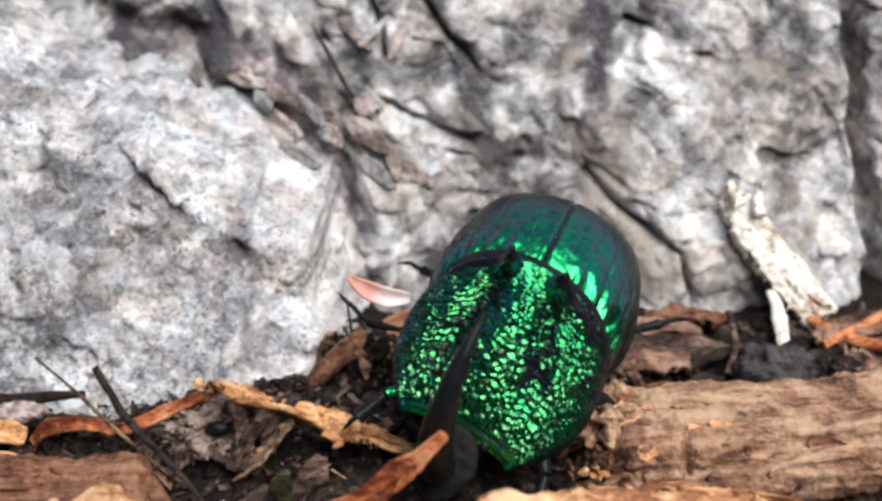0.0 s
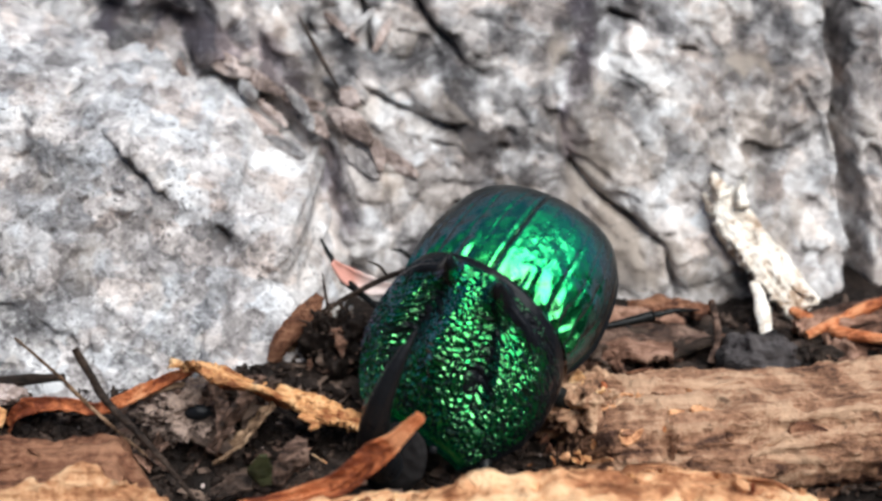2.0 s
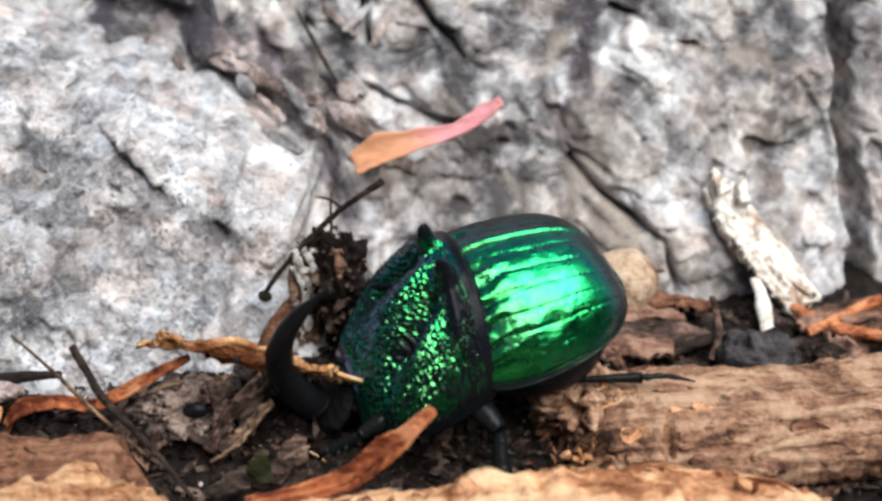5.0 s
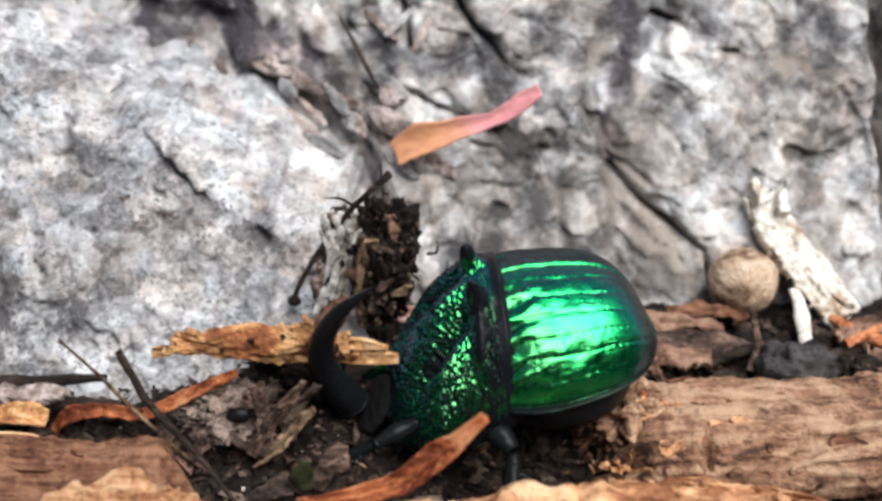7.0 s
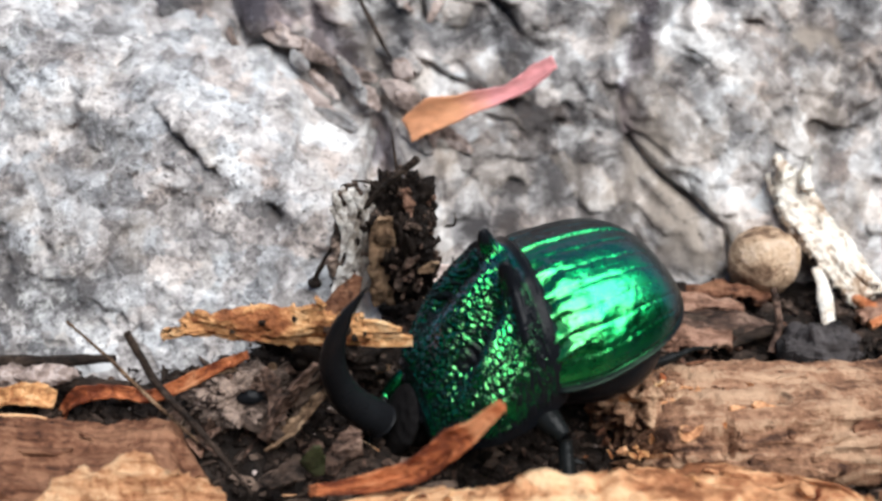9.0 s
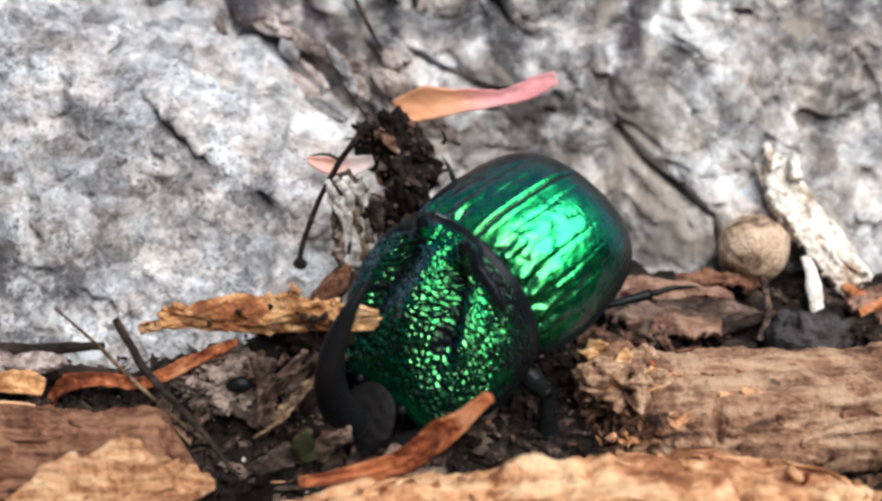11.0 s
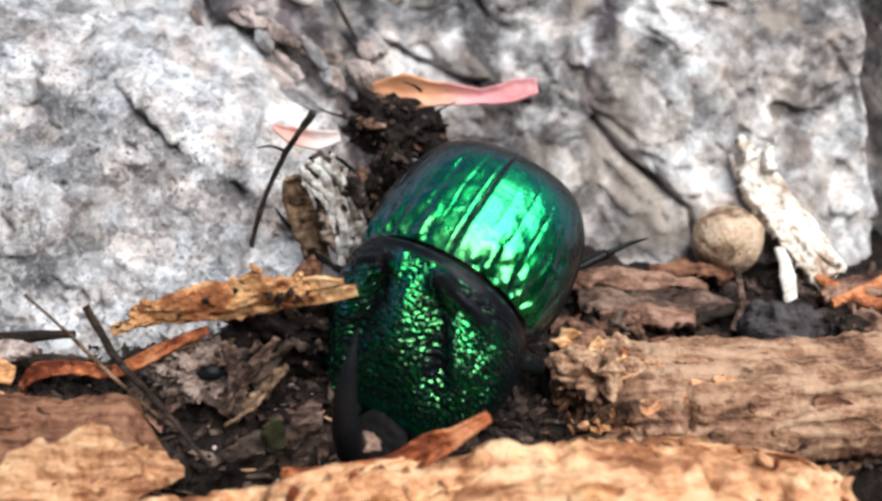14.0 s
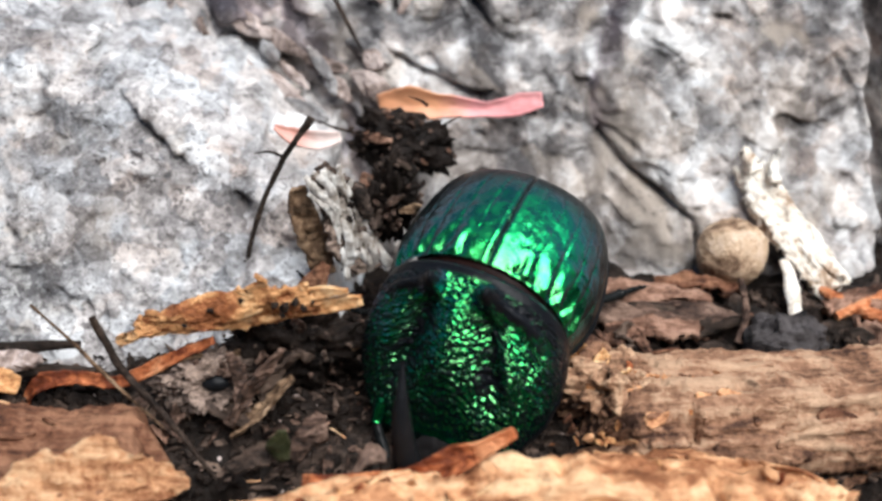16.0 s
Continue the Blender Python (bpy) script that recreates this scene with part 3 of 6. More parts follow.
def build_pale_boulder():
    xs, zs = np.r_[-300 + np.cumsum(np.full(20, 11.5)), np.arange(-69, -7.5, 0.22)], np.arange(-4, 33, 0.22)
    x, z = np.meshgrid(xs, zs, indexing="ij")
    g = edge_gap(x + 0.9 * fbm(x * 0.3, z * 0.3, 0, 41, 4), z + 0.9 * fbm(x * 0.3, z * 0.3, 7, 42, 4))
    g = np.where(x < -60, smooth(-300, -60, x) * 30 + 0 * g, g)
    front = 0.8 + 0.86 * z - 0.004 * (z - 10) ** 2 + 0.02 * (x + 24) ** 2 * (x > -60) * smooth(-60, -40, x) * 0.4
    _, b1, v1 = cells((x + 0.5 * z) / 9.0 + 0.2 * fbm(x * 0.2, z * 0.2, 0, 3, 3), (z - 0.6 * x) / 5.0, 52)
    out = 0.8 * (v1 - 0.5) * smooth(0, 0.15, b1) - 0.35 * (1 - smooth(0, 0.06, b1)) + 0.8 * fbm(x * 0.1, z * 0.1, 0, 55, 4)
    out = out + 0.4 * fbm(x * 0.5, z * 0.5, 0, 57, 5, 0.52) - 0.22 * smooth(0.35, 0.8, fbm(x * 1.4, z * 1.4, 0, 58, 3))
    d = to_lines(x, z, [[(-38, 20.4), (-35.2, 18.9), (-29.2, 17.0), (-25.6, 15.0), (-23.0, 13.2), (-21.0, 11.6)], [(-17.5, 9.8), (-16.2, 8.4), (-15.4, 8.6)]])
    out = out - 1.1 * np.exp(-(d / 0.28) ** 2) * np.clip(0.8 + 0.8 * fbm(x * 0.5, z * 0.5, 0, 59, 3), 0.1, 1.4)
    sink = 22.0 * (1 - smooth(-1.6, 2.4, g)) ** 2.0
    out = out + (1.1 * fbm(x * 0.35, z * 0.35, 0, 66, 4)) * (1 - smooth(1, 7, g))
    y = front - out + sink
    tone = 1.0 * (v1 - 0.5) + 0.5 * fbm(x * 0.15, z * 0.15, 0, 61, 3) + 0.35
    tone = tone - 0.7 * np.exp(-(d / 0.5) ** 2) + 0.7 * strokes(x, z, [(1.2, 1.0, [(-21.5, 15.6), (-17.4, 13.0)]), (0.9, 1.2, [(-13.6, 8.0), (-11.4, 4.6)]), (1.0, 0.8, [(-20.2, 6.6), (-18.4, 4.2)])], 67)
    tan = np.exp(-((x + 13) / 3.0) ** 2 - ((z - 13) / 3.0) ** 2) * 0.5 + 0.6 * np.exp(-((x + 11.4) / 1.6) ** 2 - ((z - 5.0) / 4.0) ** 2)
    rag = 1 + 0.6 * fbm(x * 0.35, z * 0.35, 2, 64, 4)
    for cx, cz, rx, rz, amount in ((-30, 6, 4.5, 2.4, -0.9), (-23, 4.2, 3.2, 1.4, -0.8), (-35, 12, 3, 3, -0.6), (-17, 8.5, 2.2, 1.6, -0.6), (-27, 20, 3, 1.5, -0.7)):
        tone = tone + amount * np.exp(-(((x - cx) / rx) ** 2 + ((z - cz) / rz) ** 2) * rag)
    for cx, cz, r in ((-30.1, 16.6, 1.5), (-31.7, 12.5, 1.5), (-28.8, 14.0, 1.2), (-34, 10, 2.0), (-26, 8.6, 1.5), (-21.5, 13.2, 0.9)):
        tan = tan + 0.75 * np.exp(-((x - cx) ** 2 + (z - cz) ** 2) / r ** 2) * smooth(-0.3, 0.5, fbm(x * 0.6, z * 0.6, 0, 63, 4))
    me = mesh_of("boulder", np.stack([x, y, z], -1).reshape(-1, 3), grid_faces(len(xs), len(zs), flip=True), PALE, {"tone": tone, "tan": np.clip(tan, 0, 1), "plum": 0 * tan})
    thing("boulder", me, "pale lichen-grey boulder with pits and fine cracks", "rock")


build_rock_face()
build_pale_boulder()


# ---- wood ----
def build_log(name, points, half, top, mat, label, seed, box=2.6, nu=240, nv=110, flake=0.55, splinters=0, taper=0.06, lo=0.1, hi=0.9, bits=(), holes=()):
    """A rotten branch or plank with fibres, layered flakes and broken ends."""
    line = spline(points, nu)
    t = np.linspace(0, 1, nu)
    tan = np.gradient(line, axis=0)
    tan /= np.linalg.norm(tan, axis=1)[:, None]
    side = np.cross(tan, (0, 0, 1.0))
    side /= np.linalg.norm(side, axis=1)[:, None]
    up = np.cross(side, tan)
    s = np.cumsum(np.r_[0, np.linalg.norm(np.diff(line, axis=0), axis=1)])
    ang = np.linspace(0, 2 * np.pi, nv, endpoint=False)
    ca, sa = np.cos(ang)[None], np.sin(ang)[None]
    endw = np.minimum(smooth(-0.02, taper, t), 1 - smooth(0.94, 1.02, t))[:, None] ** 0.6
    px, pz = np.sign(ca) * abs(ca) ** (2 / box), np.sign(sa) * abs(sa) ** (2 / box)
    w = half * (1 + 0.12 * fbm(s * 0.12, 1.7, 0, seed, 3))[:, None]
    h = top * (1 + 0.12 * fbm(s * 0.15, 5.7, 0, seed + 1, 3))[:, None]
    off = ca * half, sa * top
    layer = fbm(s[:, None] * 0.07, off[0] * 0.55, off[1] * 0.55, seed + 2, 4, 0.55)
    step = layer * 2.6
    plates = (np.floor(step) + smooth(0.0, 0.25, step - np.floor(step))) / 2.6
    fibre = fbm(s[:, None] * 0.16, off[0] * 2.2, off[1] * 2.2, seed + 3, 4, 0.6)
    push = flake * (0.7 * plates + 0.3 * layer) + 0.2 * fibre + 0.16 * fbm(s[:, None] * 1.6, off[0] * 1.8, off[1] * 1.8, seed + 6, 4)
    r = 1 + push / np.hypot(w * 0.7, h * 0.7)
    ragged = np.where(t[:, None] < 0.5, -1, 1) * (1 - endw) * 2.2 * fbm(off[0] * 1.1, off[1] * 1.1, 0, seed + 8, 3)
    v = line[:, None] + side[:, None] * (px * w * r * endw)[..., None] + up[:, None] * (pz * h * r * endw)[..., None] + tan[:, None] * ragged[..., None]
    for hx, hy, hl, hw, deep in holes:
        d = np.hypot((v[..., 0] - hx) / hl, (v[..., 1] - hy) / hw) * (1 + 0.3 * fbm(v[..., 0] * 1.5, v[..., 1] * 1.5, 0, seed + 12, 3))
        v[..., 2] -= np.where(v[..., 2] > line[:, None, 2], deep, 0) * np.exp(-d ** 4)
    verts = np.vstack([v.reshape(-1, 3), line[:1], line[-1:]])
    faces = grid_faces(nu, nv, True, flip=True)
    a, b = nu * nv, nu * nv + 1
    for j in range(nv):
        k = (j + 1) % nv
        faces += [(a, j, k), (b, (nu - 1) * nv + k, (nu - 1) * nv + j)]
    ob = thing(name, mesh_of(name, verts, faces, mat), label, "wood")
    rng = np.random.default_rng(seed + 50)
    for k in range(splinters):
        i = rng.integers(int(nu * lo), int(nu * hi))
        n = int(rng.uniform(0.03, 0.1) * nu)
        a = rng.integers(int(nv * 0.08), int(nv * 0.45))
        idx = np.clip(np.linspace(i, i + n, 5).astype(int), 3, nu - 4)
        rows = np.clip(a + np.array([0, 0, 0, 0, 1]) * rng.integers(-1, 2), 0, nv - 1)
        pts = v[idx, rows]
        out = pts - line[idx]
        out /= np.linalg.norm(out, axis=1)[:, None]
        lift = np.array([0.0, 0.05, 0.08, 0.1, rng.uniform(0.1, 0.35)])[::int(rng.choice([1, -1]))]
        w = rng.uniform(0.18, 0.6)
        me = ribbon("splinter", pts + out * lift[:, None], [w * 0.4, w, w * 0.9, w * 0.5, 0.08], np.cross(out[2], tan[idx[2]]), rng.choice(bits), 22, 6, 0.0, 0.2, 0.2, seed * 7 + k, 0.05)
        part("splinter", me, ob)
    return ob


LOG = build_log("log", [(-48, -25.4, 1.4), (-26, -21.2, 1.5), (-14, -19.4, 1.2), (-5, -17.6, 0.6), (5, -16.0, 1.2), (12, -15.8, 1.7), (20.5, -18.6, 1.5)], 5.4, 4.8, WOOD_ORANGE, "orange-brown rotten log with flaking layers, lying on the soil", 3, box=3.0, flake=1.1, splinters=44, lo=0.3, hi=0.95, bits=(WOOD_ORANGE, FLAKE, BARK), holes=((-12.4, -15.0, 1.1, 0.38, 3.0), (12.1, -14.8, 0.6, 0.4, 2.6), (15.4, -15.8, 0.5, 0.45, 1.6), (-3, -15.6, 0.7, 0.4, 1.5), (-20, -17.6, 0.6, 0.4, 1.4), (3.4, -13.6, 0.5, 0.4, 1.4)))
BRANCH = build_log("branch", [(6.8, -4.9, 0.8), (12, -3.7, 1.2), (27, -1.9, 1.4), (60, 1.5, 1.4)], 4.7, 3.3, WOOD, "brown decayed branch with torn fibres, lying against the rock", 9, splinters=36, taper=0.16, lo=0.02, hi=0.55, bits=(WOOD, WOOD_DULL, WOOD_ORANGE), holes=((12.4, -6.6, 0.35, 0.8, 1.6), (15.9, -3.8, 0.4, 0.35, 1.0), (21.5, -4.2, 0.5, 0.4, 0.9), (18.0, -6.0, 1.6, 0.5, 0.7)))
PLANK = build_log("plank", [(-60, -7, 1.0), (-38, -8.4, 1.1), (-20.6, -9.6, 0.8)], 4.2, 3.3, WOOD_DULL, "broken brown slab of wood on the soil", 15, box=3.2, splinters=20, lo=0.6, hi=0.92, bits=(WOOD_DULL, WOOD_ORANGE))


# ---- beetle; x is forward, y its left, z up ----
def elytron_mesh(sign):
    """One wing case: blunt and steep behind, with shallow dotted grooves, folds along the base and a beaded margin."""
    nu, nv = 190, 200
    u, v = np.meshgrid(np.linspace(0, 1, nu) ** 0.95, np.linspace(0, 1, nv), indexing="ij")
    q, f = np.clip((u - 0.28) / 0.72, 0, 1), np.clip((0.28 - u) / 0.28, 0, 1)
    w = 6.92 * (1 - 0.19 * q ** 1.5) * np.maximum(0, 1 - q ** 4.6) ** 0.5 * (1 - 0.1 * f ** 2)
    h = 6.69 * np.maximum(0, 1 - q ** 3.93) ** 0.6 * (1 - 0.1 * f ** 2)
    a = v * np.pi / 2
    fade = smooth(0.02, 0.1, u) * (1 - smooth(0.88, 1.0, u)) * (1 - smooth(0.84, 0.92, v))
    lane = v * 7.5 + 0.02 + 0.1 * fbm(u * 5, v * 9, 0, 73, 3)
    stria = np.abs(np.sin(np.pi * lane))
    groove = -0.045 * np.exp(-(stria / 0.27) ** 2) * fade * (0.45 + 0.55 * smooth(0.0, 0.5, fbm(u * 7, np.floor(lane + 0.5) * 3.1, 0, 74, 2)))
    dots = np.maximum(0, np.sin(u * 150 + 9 * np.floor(lane + 0.5))) ** 2
    punct = -0.045 * dots * np.exp(-(stria / 0.45) ** 2) * fade * (0.12 + 0.25 * smooth(0.45, 0.6, u) * (1 - smooth(0.75, 0.85, u)))
    base = np.exp(-np.maximum(u - 0.03 - 0.03 * fbm(v * 14, 1.0, 0, 79, 2), 0) / 0.09) * smooth(0.0, 0.03, u) * smooth(0.08, 0.2, v) * (1 - smooth(0.75, 0.88, v))
    folds = 0.16 * base * np.cos(2 * np.pi * (lane + 1.3 * u + 0.25 * fbm(u * 6, v * 8, 0, 78, 3)))
    wrinkle = 0.04 * fbm(u * 10, v * 8 + 2.2 * u, 0, 71, 3) * fade * (1 - 0.75 * smooth(0.3, 0.7, u)) + 0.012 * fbm(u * 26, v * 24, 0, 72, 2) * fade * (1 - 0.6 * smooth(0.3, 0.6, u))
    seam = -0.13 * np.exp(-(v / 0.014) ** 2) + 0.03 * np.exp(-((v - 0.035) / 0.014) ** 2)
    r = 1 + (groove + punct + wrinkle + folds) / 5.5
    x = -11.18 * u - 0.05
    y = sign * (w * np.sin(a) * r + 0.002)
    low = -1.75 + 2.3 * u ** 1.6
    z = low + np.maximum(h - 1.75 - low, 0.02) * np.cos(a) ** 0.92 * r + seam
    margin = np.exp(-((v - 0.984) / 0.008) ** 2) * smooth(0.0, 0.05, u)
    y = y + sign * 0.14 * margin * (1 - 0.5 * smooth(0.85, 1, u))
    under = np.exp(-((v - 0.95) / 0.011) ** 2) * smooth(0.0, 0.05, u)
    y = y - sign * 0.11 * under
    verts = np.stack([x, y, z], -1).reshape(-1, 3)
    dark = 0.98 * smooth(0.945, 0.962, v) + 0.95 * np.exp(-(v / 0.012) ** 2)
    return mesh_of("elytron", verts, grid_faces(nu, nv, flip=sign > 0), ELYTRA, {"dark": np.clip(dark, 0, 1)})


def pronotum_mesh():
    """The shield: a steep front, two short knobs behind, hollows in front of them, a rib between, coarse granules."""
    nu, nv = 260, 360
    u, v = np.meshgrid(np.linspace(0, 1, nu), np.linspace(-1, 1, nv), indexing="ij")
    w = 6.72 * np.interp(u, [0, 0.07, 0.2, 0.4, 0.6, 0.8, 0.92, 1], [0.9, 0.95, 0.985, 1.0, 0.95, 0.8, 0.66, 0.55])
    zt = 5.0 - 0.2 * u - 8.6 * u ** 2.1
    ze = -1.6 - 3.2 * u
    a = v * np.pi / 2
    x = -0.75 + 8.2 * u
    y = w * np.sin(a)
    z = ze + (zt - ze) * np.cos(a) ** 0.85
    z = z - 0.3 * (1 - smooth(0.0, 0.05, u)) * np.cos(a)
    ay = np.abs(y)
    knob = np.exp(-((x - 1.0) / 0.6) ** 2 - ((ay - 1.75) / 0.55) ** 2)
    z = z + 1.45 * knob
    x = x + 0.5 * knob
    brow = np.exp(-((x - 0.95 - 0.12 * (ay - 1.75)) / 0.42) ** 2) * smooth(1.3, 2.0, ay) * (1 - smooth(4.2, 6.0, ay))
    z = z + 0.5 * brow
    line = ay - 1.75 - 0.33 * (x - 1.2)
    ridge = np.exp(-(line / 0.6) ** 2) * smooth(0.12, 0.2, u) * (1 - smooth(0.3, 0.62, u))
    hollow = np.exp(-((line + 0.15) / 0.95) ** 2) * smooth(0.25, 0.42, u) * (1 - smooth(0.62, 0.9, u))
    rib = np.exp(-(y / 0.8) ** 2) * smooth(0.12, 0.3, u) * (1 - smooth(0.6, 0.9, u))
    x = x - 1.0 * hollow + 0.35 * rib
    z = z - 0.45 * hollow + 0.28 * ridge + 0.12 * rib
    wu, wv = u * 42 + 0.7 * fbm(u * 9, v * 9, 0, 82, 3), v * 19 + 1.3 * fbm(u * 9, v * 9, 5, 83, 3)
    d, _, val = cells(wu, wv, 81)
    front = smooth(0.93, 0.955, u)
    rim = smooth(0.09, 0.15, u) * (1 - smooth(0.93, 0.98, np.abs(v))) * (1 - front)
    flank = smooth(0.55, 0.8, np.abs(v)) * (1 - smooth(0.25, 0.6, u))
    grain = (0.25 * (0.45 - d) + 0.1 * (val - 0.5)) * rim * (1 - 0.9 * np.clip(1.5 * knob + brow, 0, 1)) * (1 - 0.6 * flank)
    edge = 0.08 * np.exp(-((u - 0.975) / 0.014) ** 2) + 0.05 * np.exp(-((u - 0.04) / 0.018) ** 2)
    n = np.cross(np.gradient(np.stack([x, y, z], -1), axis=0), np.gradient(np.stack([x, y, z], -1), axis=1))
    n /= np.linalg.norm(n, axis=2)[..., None] + 1e-9
    p = np.stack([x, y, z], -1) + n * (grain + edge)[..., None]
    # black rim, knobs and brows; darker flanks; shade painted into hollows and granule gaps
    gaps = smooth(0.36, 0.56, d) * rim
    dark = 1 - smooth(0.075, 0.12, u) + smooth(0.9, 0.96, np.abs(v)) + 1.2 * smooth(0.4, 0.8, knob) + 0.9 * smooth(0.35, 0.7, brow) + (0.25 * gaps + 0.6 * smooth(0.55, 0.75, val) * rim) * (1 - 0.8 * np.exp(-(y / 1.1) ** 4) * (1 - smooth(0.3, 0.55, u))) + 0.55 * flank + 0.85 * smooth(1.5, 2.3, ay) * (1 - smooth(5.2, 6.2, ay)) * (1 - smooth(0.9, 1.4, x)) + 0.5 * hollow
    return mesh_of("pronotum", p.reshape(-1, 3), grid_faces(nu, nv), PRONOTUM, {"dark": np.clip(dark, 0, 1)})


def ellipsoid(name, centre, size, mat, nu=20, nv=28, power=1.0):
    th, ph = np.meshgrid(np.linspace(0.001, np.pi - 0.001, nu), np.linspace(0, 2 * np.pi, nv, endpoint=False), indexing="ij")
    v = np.stack([np.cos(th), np.sin(th) * np.cos(ph), np.sin(th) * np.sin(ph)], -1)
    v = np.sign(v) * np.abs(v) ** power * np.array(size) + np.array(centre)
    return mesh_of(name, v.reshape(-1, 3), grid_faces(nu, nv, True), mat)


def head_mesh():
    """A flat shield with a rounded front edge, held steeply downwards."""
    nu, nv = 40, 50
    th, ph = np.meshgrid(np.linspace(0.001, np.pi - 0.001, nu), np.linspace(0, 2 * np.pi, nv, endpoint=False), indexing="ij")
    x, y, z = np.cos(th), np.sin(th) * np.cos(ph), np.sin(th) * np.sin(ph)
    p = np.stack([1.7 + 1.62 * x + 0.5 * z, 2.1 * y * (1 - 0.3 * np.maximum(x, 0)), -2.0 - 2.16 * x + 0.38 * z], -1)
    p += 0.05 * fbm(p[..., 0] * 3, p[..., 1] * 3, p[..., 2] * 3, 91, 3)[..., None]
    return mesh_of("head", p.reshape(-1, 3), grid_faces(nu, nv, True), MATT)


def build_leg(beetle, hip, knee, ankle, toe, thick, teeth, thigh=None):
    """Thigh, broad toothed shin and thin jointed foot; all from the hip."""
    hip, knee, ankle, toe = (np.array(p, float) for p in (hip, knee, ankle, toe))
    k, a, e = knee - hip, ankle - hip, toe - hip
    leg = part("leg", tube("leg", [(0, 0, 0), k * 0.5 + (0, 0, 0.15), k], [thick * 0.7, thick, thick * 0.6], thigh or LEGM, 18, 12, 0.06), beetle, m=mm(*hip))
    shin = tube("tibia", [k, (k + a) / 2, a], [thick * 0.45, thick * 0.62, thick * 0.85], LEGM, 16, 10, 0.06)
    t = part("tibia", shin, leg)
    out = np.cross(a - k, (0, 0, 1.0))
    out /= np.linalg.norm(out) + 1e-9
    if hip[1] * out[1] < 0:
        out = -out
    for i in range(teeth):
        p = k + (a - k) * (0.45 + 0.5 * i / max(1, teeth - 1))
        part("spur", tube("spur", [p, p + out * 0.8 * thick + (a - k) * 0.05, p + out * 1.3 * thick + (a - k) * 0.12], [0.3 * thick, 0.2 * thick, 0.03], LEGM, 7, 7, 0.02), t)
    bend = (a + e) / 2 + np.array([0, 0, 0.25])
    part("tarsus", tube("tarsus", [a, bend, e], [0.22, 0.17, 0.07], LEGM, 22, 8, 0.3, 2.6), leg)
    return leg


def build_beetle():
    beetle = new("beetle")
    tagged(beetle, "shiny green dung beetle with long black horn, digging in litter", "beetle")
    part("elytron", elytron_mesh(1), beetle, "metallic green ridged wing case")
    part("elytron", elytron_mesh(-1), beetle, "metallic green ridged wing case")
    part("abdomen", ellipsoid("abdomen", (-4.5, 0, -2.6), (5.6, 6.0, 3.0), BLACK, 26, 40), beetle, "black glossy underside")
    part("thorax", ellipsoid("thorax", (1.0, 0, -2.9), (3.0, 4.6, 2.2), BLACK, 26, 40), beetle, "black glossy underside")
    part("waist", ellipsoid("waist", (-0.2, 0, -1.6), (1.5, 5.8, 5.5), WAIST, 30, 50), beetle, "dark brown joint behind the shield")
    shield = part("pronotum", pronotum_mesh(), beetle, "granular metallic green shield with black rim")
    head = part("head", head_mesh(), beetle, "black flat head", mm(7, 0, -3.5))
    part("horn", tube("horn", [(2.9, 0, -1.2), (4.3, 0, 2.0), (4.4, 0, 5.2), (3.1, 0, 8.0), (0.9, 0, 10.1)], [1.2, 1.05, 0.84, 0.52, 0.05], BLACK, 44, 20, 0.02), head, "long curved black horn")
    part("mouth", ellipsoid("mouth", (0.9, 0, -2.9), (1.1, 1.4, 1.3), MATT, 16, 24), head, "black mouthparts under the head")
    for side in (1, -1):
        part("eye", ellipsoid("eye", (0.2, side * 1.9, -0.5), (0.5, 0.35, 0.4), BLACK, 10, 14), head)
        part("antenna", ellipsoid("antenna", (1.6, side * 2.8, -4.8), (0.55, 0.6, 0.55), GREENBIT, 14, 20), head, "small bright green club")
    legs = {}
    for side in (1, -1):
        n = "left" if side > 0 else "right"
        legs["fore " + n] = build_leg(beetle, (4.8, side * 3.6, -4.0), (6.9, side * 5.7, -4.2), (8.8, side * 6.4, -5.4), (9.6, side * 6.8, -6.2), 0.62, 3, GREENBIT if side < 0 else LEGM)
        legs["hind " + n] = build_leg(beetle, (-4.0, side * 4.4, -3.4), (-5.6, side * 6.6, -4.1), (-7.2, side * 10.4, -4.4), (-8.4, side * 13.6, -5.0), 0.46, 1)
    legs["mid left"] = build_leg(beetle, (0.8, 4.6, -3.2), (0.0, 7.6, -4.0), (0.6, 9.0, -6.3), (1.5, 10.4, -6.8), 0.85, 1)
    legs["mid right"] = build_leg(beetle, (0.8, -4.8, -2.8), (0.2, -7.8, -1.2), (-1.0, -10.6, 0.4), (-2.0, -11.4, 3.4), 0.42, 0)
    return beetle, shield, head, legs


BEETLE, SHIELD, HEAD, LEGS = build_beetle()


# ---- litter that moves ----
def crumb_shape(seed, mat):
    """One angular crumb, about 1 mm."""
    ico = bmesh.new()
    bmesh.ops.create_icosphere(ico, subdivisions=1, radius=1)
    base = np.array([v.co[:] for v in ico.verts])
    tri = [[v.index for v in f.verts] for f in ico.faces]
    ico.free()
    rng = np.random.default_rng(seed)
    return mesh_of("crumb", base * (0.5, 0.42, 0.36) * (1 + 0.22 * rng.normal(size=(len(base), 1))), tri, mat, flat=True)


